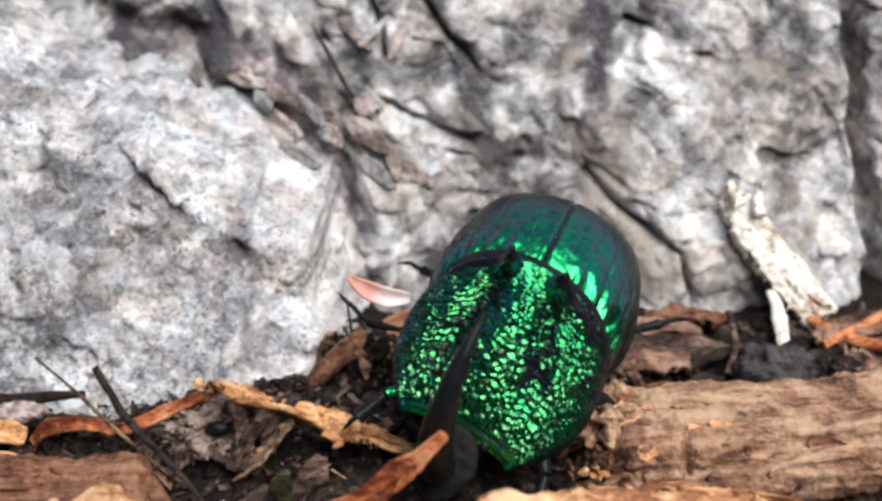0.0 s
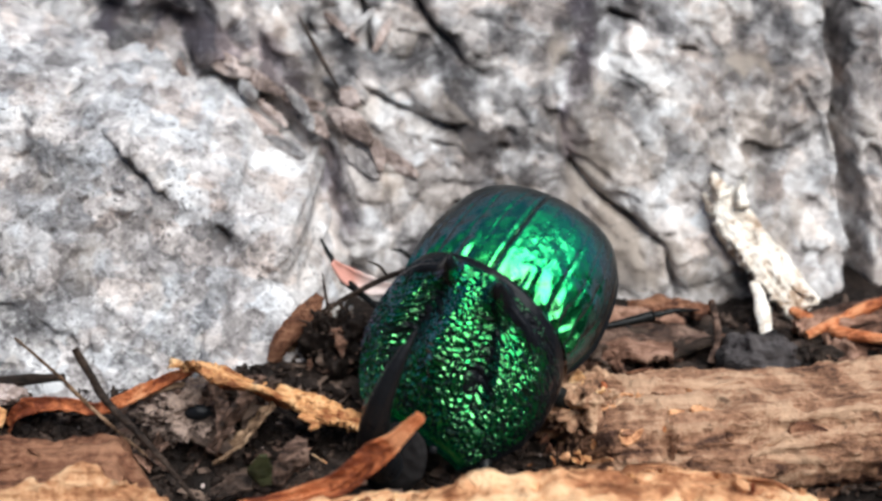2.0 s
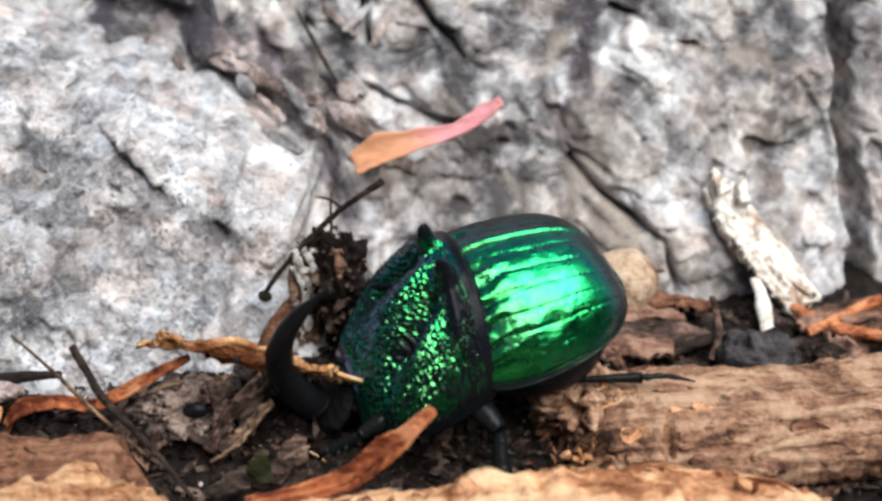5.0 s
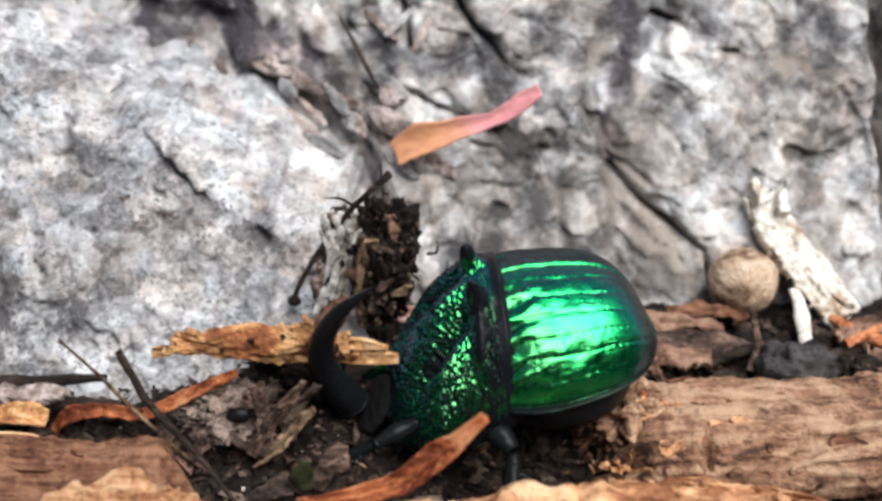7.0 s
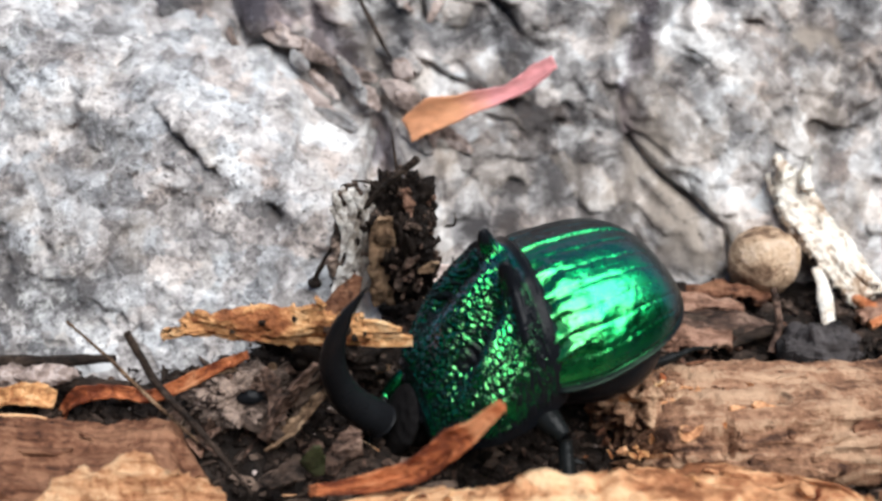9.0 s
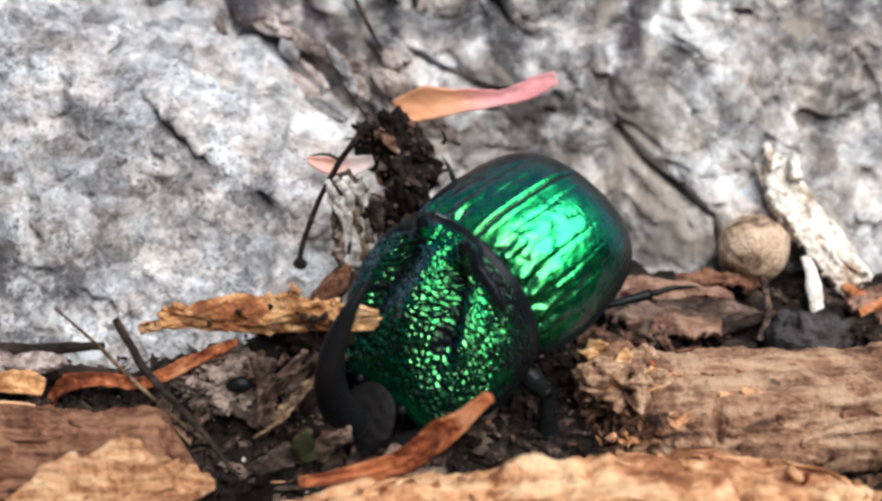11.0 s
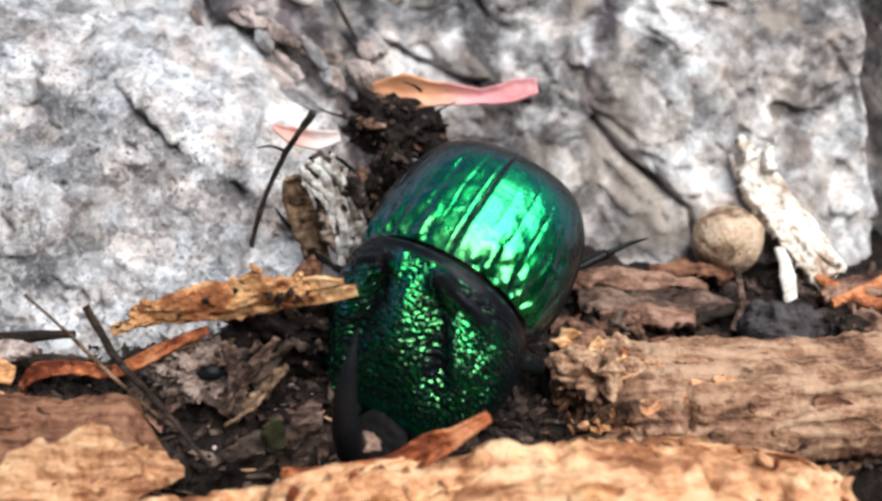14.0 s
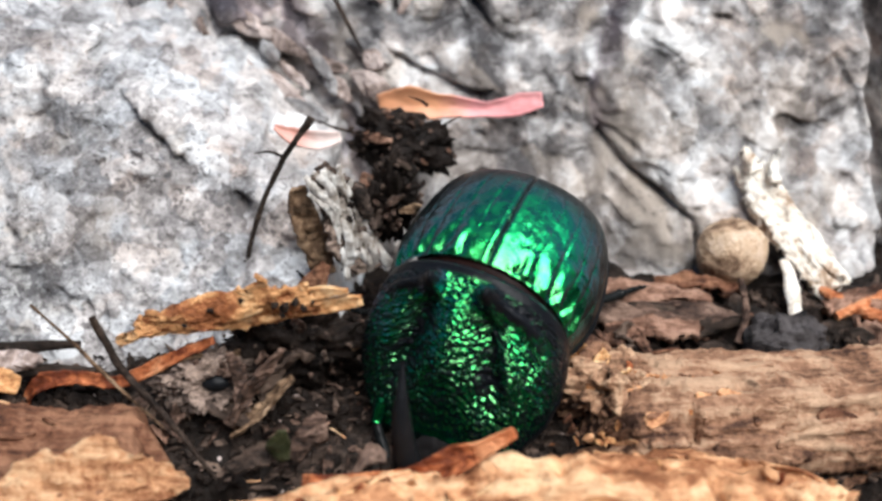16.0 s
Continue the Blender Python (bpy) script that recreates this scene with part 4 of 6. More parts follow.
def build_strip():
    """Curved orange bark strip; its space has the low curled end at the origin."""
    pts = [(-1.0, 0, -1.3), (0.3, 0, 0.4), (2.4, 0, 0.9), (5.2, 0, 0.8), (8.2, 0, 2.6), (11.4, 0, 4.6)]
    me = ribbon("bark_strip", pts, [0.35, 0.5, 0.45, 0.36, 0.4, 0.2], (0, 0.75, 0.7), BARK, 70, 11, 0.5, 0.16, 0.25, 5)
    return thing("bark_strip", me, "curled orange-brown strip of bark over the soil", "bark")


def build_flake():
    """Torn flake of pale orange bark, 14 mm long: a pointed end, a straight lower edge, a forked end, soil stuck on it."""
    nu, nv = 90, 26
    x, q = np.meshgrid(np.linspace(-7.4, 5.4, nu), np.linspace(0, 1, nv), indexing="ij")
    low = np.interp(x, [-7.4, -5, 0, 5.4], [-0.55, -0.95, -1.25, -0.95]) + 0.1 * fbm(x * 0.9, 2, 0, 4, 4)
    high = np.interp(x, [-7.4, -6, -4.2, -2.4, -0.5, 1.6, 2.4, 3.6, 5.4], [-0.45, 0.25, 0.95, 1.2, 1.4, 1.6, 1.4, 1.1, 0.85]) + 0.16 * fbm(x * 0.8, 7, 0, 5, 5, 0.5)
    h = low + (high - low) * q
    x = x + 0.7 * smooth(4.4, 5.4, x) * fbm(h * 1.6, 1, 0, 6, 4) - 0.9 * (1 - smooth(-7.4, -6.4, x)) * fbm(h * 3, 3, 0, 6, 3)
    bulge = 0.35 * np.sin(np.pi * q) + 0.3 * fbm(x * 0.45, h * 1.4, 0, 8, 5, 0.55) + 0.1 * np.floor(3 * fbm(x * 0.25, h * 0.9, 3, 9, 3))
    top = np.stack([x, 0.3 * h - bulge, 0.95 * h], -1)
    ob = thing("bark_flake", shell("bark_flake", top, 0.4, FLAKE), "pale orange torn flake of bark with dark holes", "bark")
    for k, (pts, wid) in enumerate([([(3.8, 0, 0.45), (5.6, -0.1, 0.55), (7.3, -0.2, 0.5)], [0.4, 0.34, 0.1]), ([(3.6, 0, -0.4), (5.8, -0.1, -0.45), (8.0, -0.3, -0.25)], [0.5, 0.5, 0.3]), ([(1.2, 0, 1.2), (2.2, 0.1, 1.7), (1.9, 0.2, 2.5)], [0.4, 0.3, 0.06])]):
        part("splinter", ribbon("splinter", pts, wid, (0, 0.2, 0.95), FLAKE, 26, 9, 0.2, 0.26, 0.2, 80 + k, 0.08), ob)
    rng = np.random.default_rng(31)
    bit = crumb_shape(9, HUMUS)
    for cx, cz, size in [(3.2, 0.1, 0.9), (3.9, 0.3, 0.8), (2.6, 0.3, 0.7), (4.4, -0.1, 0.6), (3.0, -0.35, 0.6), (-1.4, 0.5, 0.6), (-3.2, -0.2, 0.45), (0.6, 0.9, 0.5), (5.0, 0.2, 0.4)]:
        c = part("crumb", bit, ob, m=mm(cx, 0.3 * cz - 0.42, cz * 0.95, *rng.uniform(0, 180, 3)))
        c.scale = (size, size, size)
    return ob


def build_front_leaf():
    """Folded brown-orange leaf scrap standing on the log's edge."""
    pts = [(-6.0, 0, -2.6), (-3.2, 0, -2.2), (-0.2, 0, -1.2), (2.2, 0.2, 0.8), (4.8, 0.3, 3.6)]
    me = ribbon("dry_leaf", pts, [0.2, 0.4, 0.6, 0.68, 0.22], [(0, 0.8, 0.5), (-0.4, 0.6, 0.5)], BARK, 70, 17, 0.8, 0.14, 0.25, 21, 0.12)
    ob = thing("dry_leaf", me, "folded orange-brown dry leaf scrap beside the log", "leaf")
    part("midrib", tube("midrib", [(p[0], p[1] - 0.1, p[2] + 0.06) for p in pts], [0.06, 0.1, 0.1, 0.08, 0.03], BARK, 40, 6, 0.2), ob)
    return ob


def build_pink_leaf():
    pts = [(-5.6, 0, -1.6), (-3.4, 0, -0.6), (-0.8, 0, 0.1), (2.2, 0, 0.6), (4.4, 0, 1.6), (6.0, 0, 2.4)]
    ob = thing("pink_leaf", ribbon("pink_leaf", pts, [0.95, 1.25, 0.8, 0.5, 0.85, 0.7], [(0, 0.6, 0.8), (0, 0.5, 0.85), (0, 0.9, 0.3)], BLUSH, 70, 13, 0.45, 0.12, 0.15, 33, 0.08), "twisted pink and orange leaf scrap leaning on the rock", "leaf")
    return ob


def build_clump():
    """A lump of dark humus with crumbs and rootlets on it."""
    rng = np.random.default_rng(4)
    nu, nv = 70, 90
    th, ph = np.meshgrid(np.linspace(0.001, np.pi - 0.001, nu), np.linspace(0, 2 * np.pi, nv, endpoint=False), indexing="ij")
    v = np.stack([np.sin(th) * np.cos(ph), np.sin(th) * np.sin(ph), np.cos(th)], -1)
    r = 1 + 0.3 * fbm(v[..., 0] * 1.6, v[..., 1] * 1.6, v[..., 2] * 1.6, 6, 3) + 0.22 * fbm(v[..., 0] * 5, v[..., 1] * 5, v[..., 2] * 5, 8, 4, 0.65)
    p = v * r[..., None] * (1.9, 1.5, 3.4)
    ob = thing("soil_clump", mesh_of("soil_clump", p.reshape(-1, 3), grid_faces(nu, nv, True), HUMUS), "black crumbly lump of humus pushed up by the beetle", "soil")
    shapes = [crumb_shape(k, (HUMUS, ROT, BARKROT)[k]) for k in range(3)]
    for k in range(170):
        d = rng.normal(size=3)
        d /= np.linalg.norm(d)
        q = d * (1.95, 1.55, 3.45) * rng.uniform(0.85, 1.2)
        c = part("crumb", shapes[k % 3], ob, m=mm(*q, *rng.uniform(0, 180, 3)))
        c.scale = (rng.uniform(0.18, 0.5),) * 3
    for k in range(16):
        d = rng.normal(size=3)
        d /= np.linalg.norm(d)
        root, way = d * (1.8, 1.4, 3.2), rng.normal(0, 1, 3) * (0.6, 0.3, 1.2)
        part("shred", ribbon("shred", [root - way * 0.5, root + d * 0.3, root + way * 0.6], [0.1, rng.uniform(0.25, 0.5), 0.1], (0.8, 0.3, 0.5), (BARKROT, REDBARK, ROT, REDBARK)[k % 4], 18, 7, 0.3, 0.12, 0.35, 730 + k, 0.15), ob)
    for k in range(18):
        a = rng.normal(0, 1, 3) * (1.3, 0.8, 1.7)
        b = a + rng.normal(0, 1, 3) * (1.6, 0.8, 1.7)
        part("rootlet", tube("rootlet", [a, (a + b) / 2 + rng.normal(0, 0.4, 3), b], [0.14, 0.1, 0.03], TWIG, 14, 6, 0.2, seed=k), ob)
    return ob


def build_twig():
    """Thin bent twig, 12 mm tall, its lower end at the origin."""
    me = tube("twig", [(0, 0, 0), (0.4, 0, 2.4), (1.6, 0, 6.3), (2.9, 0, 9.2), (4.4, 0, 11.6)], [0.2, 0.2, 0.17, 0.2, 0.28], TWIG, 60, 9, 0.3, 1.0, 3)
    ob = thing("twig", me, "thin dark bent twig leaning on the boulder", "twig")
    part("shoot", tube("shoot", [(2.7, 0, 8.6), (1.6, 0, 9.0), (0.6, 0, 8.8)], [0.13, 0.1, 0.04], TWIG, 16, 6, 0.2), ob)
    part("bud", ellipsoid("bud", (0.1, 0, 0.1), (0.5, 0.4, 0.42), TWIG, 10, 12), ob)
    return ob


def build_ball():
    nu, nv = 50, 70
    th, ph = np.meshgrid(np.linspace(0.001, np.pi - 0.001, nu), np.linspace(0, 2 * np.pi, nv, endpoint=False), indexing="ij")
    v = np.stack([np.sin(th) * np.cos(ph), np.sin(th) * np.sin(ph), np.cos(th)], -1)
    r = 2.62 * (1 + 0.05 * fbm(v[..., 0] * 2, v[..., 1] * 2, v[..., 2] * 2, 6, 4)) - 0.25 * np.exp(-(th / 0.25) ** 2)
    me = mesh_of("gall", (v * r[..., None]).reshape(-1, 3), grid_faces(nu, nv, True), GALL)
    ob = thing("gall", me, "round tan plant gall lying at the rock's foot", "gall")
    part("stem", tube("stem", [(0.2, 0, -2.4), (0.4, -0.1, -2.9), (0.3, -0.1, -3.3)], [0.2, 0.16, 0.1], TWIG_PALE, 14, 7, 0.2), ob)
    return ob


def build_striped():
    """An upright scrap of bark with wavy pale bands and dark gaps between them."""
    pts = [(1.2, 0, -4.2), (0.3, 0, -1.4), (-0.6, 0, 1.4), (-1.9, 0, 3.8)]
    me = ribbon("bark_scrap", pts, [1.3, 1.9, 1.7, 0.7], (1, 0.35, 0.2), GREYROT, 70, 33, -0.2, 0.4, 0.25, 44, 0.35)
    ob = thing("bark_scrap", me, "grey and white striped scrap of bark standing upright", "bark")
    rng = np.random.default_rng(27)
    for k in range(9):
        off = -1.5 + 3.0 * k / 8
        line = [(p[0] + off * (0.75 + 0.25 * math.cos(q)) + 0.22 * math.sin(2.1 * q + 1.9 * k), p[1] - 0.45 + 0.3 * off, p[2] + 0.2 * off) for q, p in enumerate(spline(pts, 7)[int(rng.integers(0, 2)):7 - int(rng.integers(0, 2))])]
        w = rng.uniform(0.16, 0.3)
        part("fibre", ribbon("fibre", line, [0.08, w, w * 0.8, w, 0.08], (1, 0.35, 0.2), STRIPED, 50, 7, 0.3, 0.25, 0.5, 130 + k, 0.12), ob)
    return ob


def build_brown_scrap():
    pts = [(1.0, 0, -3.6), (0.2, 0, -1.0), (-0.4, 0, 1.0), (-0.6, 0, 3.4)]
    me = ribbon("leaf_scrap", pts, [0.7, 1.1, 1.0, 0.5], (1, 0.3, 0.1), TWIG_PALE, 50, 11, -0.3, 0.25, 0.3, 52, 0.3)
    return thing("leaf_scrap", me, "brown crumpled leaf scrap standing by the boulder", "leaf")


def build_small_pink():
    pts = [(-2.4, 0, 0.5), (-1.2, 0, -0.1), (0.6, 0, -0.3), (2.2, 0, 0.1)]
    me = ribbon("petal_scrap", pts, [0.15, 0.55, 0.7, 0.3], (0, 0.6, 0.8), ROSE, 36, 9, 0.4, 0.12, 0.15, 61, 0.06)
    return thing("petal_scrap", me, "small pinkish leaf scrap", "leaf")


STRIP, FLAKE_OB, LEAF, PINKLEAF, CLUMP, TWIG_OB, BALL = build_strip(), build_flake(), build_front_leaf(), build_pink_leaf(), build_clump(), build_twig(), build_ball()


def build_heap(a, b, c, seed, label):
    """Loose dark soil: a lump of half sizes a, b, c with crumbs and wet leaf shreds."""
    rng = np.random.default_rng(seed)
    half = np.array((a, b, c))
    nu, nv = 60, 80
    th, ph = np.meshgrid(np.linspace(0.001, np.pi - 0.001, nu), np.linspace(0, 2 * np.pi, nv, endpoint=False), indexing="ij")
    v = np.stack([np.sin(th) * np.cos(ph), np.sin(th) * np.sin(ph), np.cos(th)], -1)
    r = 1 + 0.3 * fbm(v[..., 0] * 1.8, v[..., 1] * 1.8, v[..., 2] * 1.8, 26, 3) + 0.25 * fbm(v[..., 0] * 5, v[..., 1] * 5, v[..., 2] * 5, 28, 4, 0.65)
    ob = thing("soil_mound", mesh_of("soil_mound", (v * r[..., None] * half).reshape(-1, 3), grid_faces(nu, nv, True), HUMUS), label, "soil")
    shapes = [crumb_shape(40 + k, (HUMUS, ROT, BARKROT)[k]) for k in range(3)]
    for k in range(90):
        d = rng.normal(size=3)
        d /= np.linalg.norm(d)
        c = part("crumb", shapes[k % 3], ob, m=mm(*(d * (half + 0.1) * rng.uniform(0.85, 1.25)), *rng.uniform(0, 180, 3)))
        c.scale = (rng.uniform(0.2, 0.65),) * 3
    for k in range(14):
        d = rng.normal(size=3)
        d /= np.linalg.norm(d)
        root, way = d * (half - 0.1), rng.normal(0, 1, 3) * (0.9, 0.4, 1.1)
        part("shred", ribbon("shred", [root - way * 0.5, root + rng.normal(0, 0.2, 3) + d * 0.3, root + way * 0.6], [0.1, rng.uniform(0.3, 0.6), 0.1], (0.8, 0.3, 0.5), (BARKROT, ROT, REDBARK, TWIG_PALE)[k % 4], 18, 7, 0.3, 0.12, 0.35, 700 + k, 0.15), ob)
    return ob


# HEAP is an added dark lump that fills the shadowed gap behind the beetle
STRIPED_OB, SCRAP, PETAL, HEAP = build_striped(), build_brown_scrap(), build_small_pink(), build_heap(1.7, 1.2, 3.0, 14, "dark wet soil with leaf shreds standing in for shade behind beetle")
SPOIL = build_heap(4.2, 2.0, 2.9, 15, "dark heap of soil and leaf shreds under the bark flake")


def build_log_crumbs():
    """Loose crumbs and soft lumps of orange wood on the log's top."""
    rng = np.random.default_rng(19)
    shapes = [crumb_shape(60 + k, (WOOD_ORANGE, FLAKE, WOOD_ORANGE, BARK)[k % 4]) for k in range(8)]
    for k in range(100):
        x = rng.uniform(-14, 20)
        y = np.interp(x, [-14, -5, 5, 12, 20], [-19.4, -17.4, -15.8, -15.8, -18.4]) + rng.uniform(-1.0, 4.2)
        c = part("wood_crumb", shapes[k % 8], LOG, m=mm(x, y, np.interp(x, [-14, -5, 5, 12, 20], [5.9, 5.4, 6.0, 6.3, 5.9]) + rng.uniform(-0.1, 0.3), *rng.uniform(0, 180, 3)))
        size = rng.uniform(0.4, 1.1)
        c.scale = (size * 1.4, size, size * 0.8)


def build_branch_end():
    """Crumbling tan wood where the branch has broken off."""
    nu, nv = 110, 150
    th, ph = np.meshgrid(np.linspace(0.001, np.pi - 0.001, nu), np.linspace(0, 2 * np.pi, nv, endpoint=False), indexing="ij")
    v = np.stack([np.sin(th) * np.cos(ph), np.sin(th) * np.sin(ph), np.cos(th)], -1)
    x, y, z = v[..., 0], v[..., 1], v[..., 2]
    pits = smooth(0.2, 0.45, fbm(x * 2.4, y * 2.4, z * 2.4, 63, 2))
    bulge = 1 + 0.4 * fbm(x * 1.5, y * 1.5, z * 1.5, 62, 3) + 0.09 * fbm(x * 5, y * 5, z * 5, 64, 4, 0.6) - 0.2 * pits
    p = v * bulge[..., None] * (3.6, 2.9, 2.3) + (7.9, -2.3, 3.1)
    part("broken_end", mesh_of("broken_end", p.reshape(-1, 3), grid_faces(nu, nv, True), WOODEND), BRANCH, "crumbling pitted orange wood")
    rng = np.random.default_rng(61)
    shapes = [crumb_shape(20 + k, (WOOD, WOOD_ORANGE, FLAKE, WOOD_DULL)[k % 4]) for k in range(8)]
    for k in range(190):
        q = rng.uniform(0, 1)
        x = 5.4 + 9.5 * q + rng.normal(0, 0.5)
        y = (rng.uniform(-8.2, -0.2) if k < 140 else rng.uniform(-2.4, -1.0)) + 0.16 * x
        z = 2.0 + 2.5 * min(1, q * 2.0) * max(0.2, 1 - ((y + 3.6) / 5) ** 2) + rng.uniform(-0.2, 0.25)
        c = part("wood_crumb", shapes[k % 8], BRANCH, m=mm(x, y, z, *rng.uniform(0, 180, 3)))
        c.scale = (rng.uniform(0.5, 1.2), rng.uniform(0.3, 0.8), rng.uniform(0.3, 0.7))
    for k, (pts, wid, mat) in enumerate([([(6.9, -0.4, 5.2), (7.3, -1.6, 5.2), (6.7, -2.6, 4.4), (6.1, -3.7, 3.3)], [0.25, 0.45, 0.35, 0.2], FLAKE), ([(4.9, 0.2, 4.6), (5.6, -0.6, 4.9), (6.2, -0.8, 4.2)], [0.5, 0.8, 0.4], FLAKE), ([(8.0, -0.8, 4.4), (8.5, -1.8, 4.6), (8.2, -3.0, 3.8)], [0.3, 0.5, 0.3], BARK)]):
        part("splinter", ribbon("splinter", pts, wid, (0.8, 0.4, 0.4), mat, 24, 8, 0.3, 0.3, 0.3, 410 + k, 0.2), BRANCH)


build_log_crumbs()
build_branch_end()


# ---- litter that stays ----
def build_white_wood():
    ob = new("wood_chip")
    tagged(ob, "bleached white splintered chip of wood leaning on the rock", "wood")
    me = ribbon("chip_body", [(20.3, 16.6, 9.4), (21.2, 15.0, 8.0), (22.6, 13.0, 6.4), (24.2, 10.9, 4.8), (26.0, 9.2, 3.2)], [1.0, 1.35, 1.35, 1.6, 1.3], (0.85, 0.45, 0.3), DRIFT, 80, 25, -0.12, 1.0, 0.12, 8, 0.24)
    part("chip_body", me, ob)
    for k, (a, b, c, w) in enumerate([((20.3, 16.0, 9.0), (19.7, 16.9, 9.8), (19.5, 17.4, 10.2), 0.7), ((21.6, 15.2, 8.5), (21.6, 16.2, 9.5), (21.9, 17.0, 10.4), 0.6), ((19.4, 17.0, 9.2), (20.6, 14.6, 7.0), (22.0, 11.8, 5.0), 0.5), ((23.6, 12.4, 6.0), (24.8, 10.8, 4.8), (26.4, 9.6, 4.0), 0.5)]):
        part("splinter", ribbon("splinter", [a, b, c], [w, w * 0.8, 0.16], (0.8, 0.5, 0.1), DRIFT, 30, 9, -0.15, 0.6, 0.25, 20 + k, 0.12), ob)
    part("splinter", tube("splinter", [(21.9, 10.6, 4.8), (22.3, 8.6, 3.6), (22.2, 6.6, 2.6), (22.1, 5.2, 2.4)], [0.4, 0.6, 0.45, 0.06], DRIFT, 30, 10, 0.25, 0.9, 31, 0.5), ob, "pale pointed splinter")


def build_sticks():
    def stick(name, pts, radii, mat, label, category="twig", seed=0, group=""):
        return thing(name, tube(name, pts, radii, mat, 46, 9, 0.22, 0.9, seed), label, category, group)

    stick("stick", [(-24.9, -2.2, 8.6), (-23.3, -3.2, 5.4), (-21.2, -5.6, 5.0), (-19.2, -7.8, 4.6), (-16.6, -9.6, 2.0)], [0.24, 0.27, 0.24, 0.2, 0.12], TWIG, "dark broken twig stuck in the soil", seed=2)
    stick("stalk", [(-28.3, -2.8, 9.9), (-26.0, -3.3, 7.4), (-23.4, -4.2, 4.7), (-20.2, -6.6, 3.4)], [0.09, 0.12, 0.12, 0.08], TWIG_PALE, "thin tan dry stalk", "stalk", 4)
    stick("stick", [(-44, 0.6, 4.2), (-31.8, 0, 4.4), (-29, -0.2, 4.7), (-26.6, -0.4, 5.0)], [0.45, 0.42, 0.38, 0.25], TWIG, "grey-brown stick lying along the boulder", seed=6)
    stick("stick", [(-44, -0.6, 2.7), (-32, -0.9, 3.1), (-28.6, -1.0, 3.3), (-25.6, -1.2, 3.2)], [0.55, 0.5, 0.5, 0.35], TWIG, "grey-brown stick lying along the boulder", seed=8)
    base = [((7, 6.5, 2.3), (9.5, 7.5, 2.7), (12, 6.9, 2.9), (15.5, 7.9, 2.5)), ((6.5, 9.4, 2.6), (9, 8.2, 3.2), (11, 8.6, 3.6), (13.4, 9.2, 3.0)), ((15, 5.0, 2.2), (18, 5.6, 2.9), (20, 4.8, 2.6), (23, 6.0, 2.4)), ((24.6, 9.4, 3.0), (27.3, 6.6, 3.0), (31, 4.6, 3.4)), ((25.0, 6.4, 2.8), (29.0, 8.0, 3.7), (33, 9.0, 4.8))]
    mats = [TWIG, REDBARK, TWIG, BARK, BARK]
    for k, (pts, mat) in enumerate(zip(base, mats)):
        stick("twig", list(pts), [0.35, 0.5, 0.3], mat, "reddish-brown twig at the rock's foot" if mat is BARK else "dark twig in the litter at the rock's foot", seed=40 + k, group="twigs at the rock's foot")
    stick("stalk", [(17.9, 7.0, 5.6), (18.2, 5.4, 3.8), (17.6, 4.0, 2.2)], [0.26, 0.24, 0.34], BARKROT, "short brown stalk under the gall", "stalk", 52)
    stick("root", [(-12.4, 27.2, 19.8), (-11.3, 26.0, 18.2), (-10.2, 24.7, 16.5), (-9.2, 23.6, 15.0)], [0.1, 0.2, 0.17, 0.08], TWIG, "dark root in a crack of the rock", "root", 57)
    rng = np.random.default_rng(77)
    for k in range(36):
        x, y = rng.uniform(4.5, 33), rng.uniform(3.6, 9.6)
        turn, long = rng.normal(0, 0.5), rng.uniform(1.2, 3.4)
        z = float(soil_height(np.array(x), np.array(y))) + rng.uniform(0.5, 1.3)
        d = np.array([math.cos(turn), math.sin(turn), rng.normal(0, 0.16)]) * long
        c = np.array([x, y, z])
        me = ribbon("bark_shred", [c - d, c - d * 0.3 + rng.normal(0, 0.25, 3), c + d * 0.4 + rng.normal(0, 0.25, 3), c + d], [0.12, rng.uniform(0.4, 0.9), rng.uniform(0.3, 0.7), 0.1], (0.1, 0.7, 0.7), (REDBARK, ROT, REDBARK, TWIG)[k % 4], 26, 7, rng.uniform(-0.4, 0.4), 0.22, 0.35, 300 + k, 0.2)
        thing("bark_shred", me, "dark brown shred of bark in the litter" if k % 2 else "reddish-brown shred of bark in the litter", "bark", "bark shreds at the rock's foot")


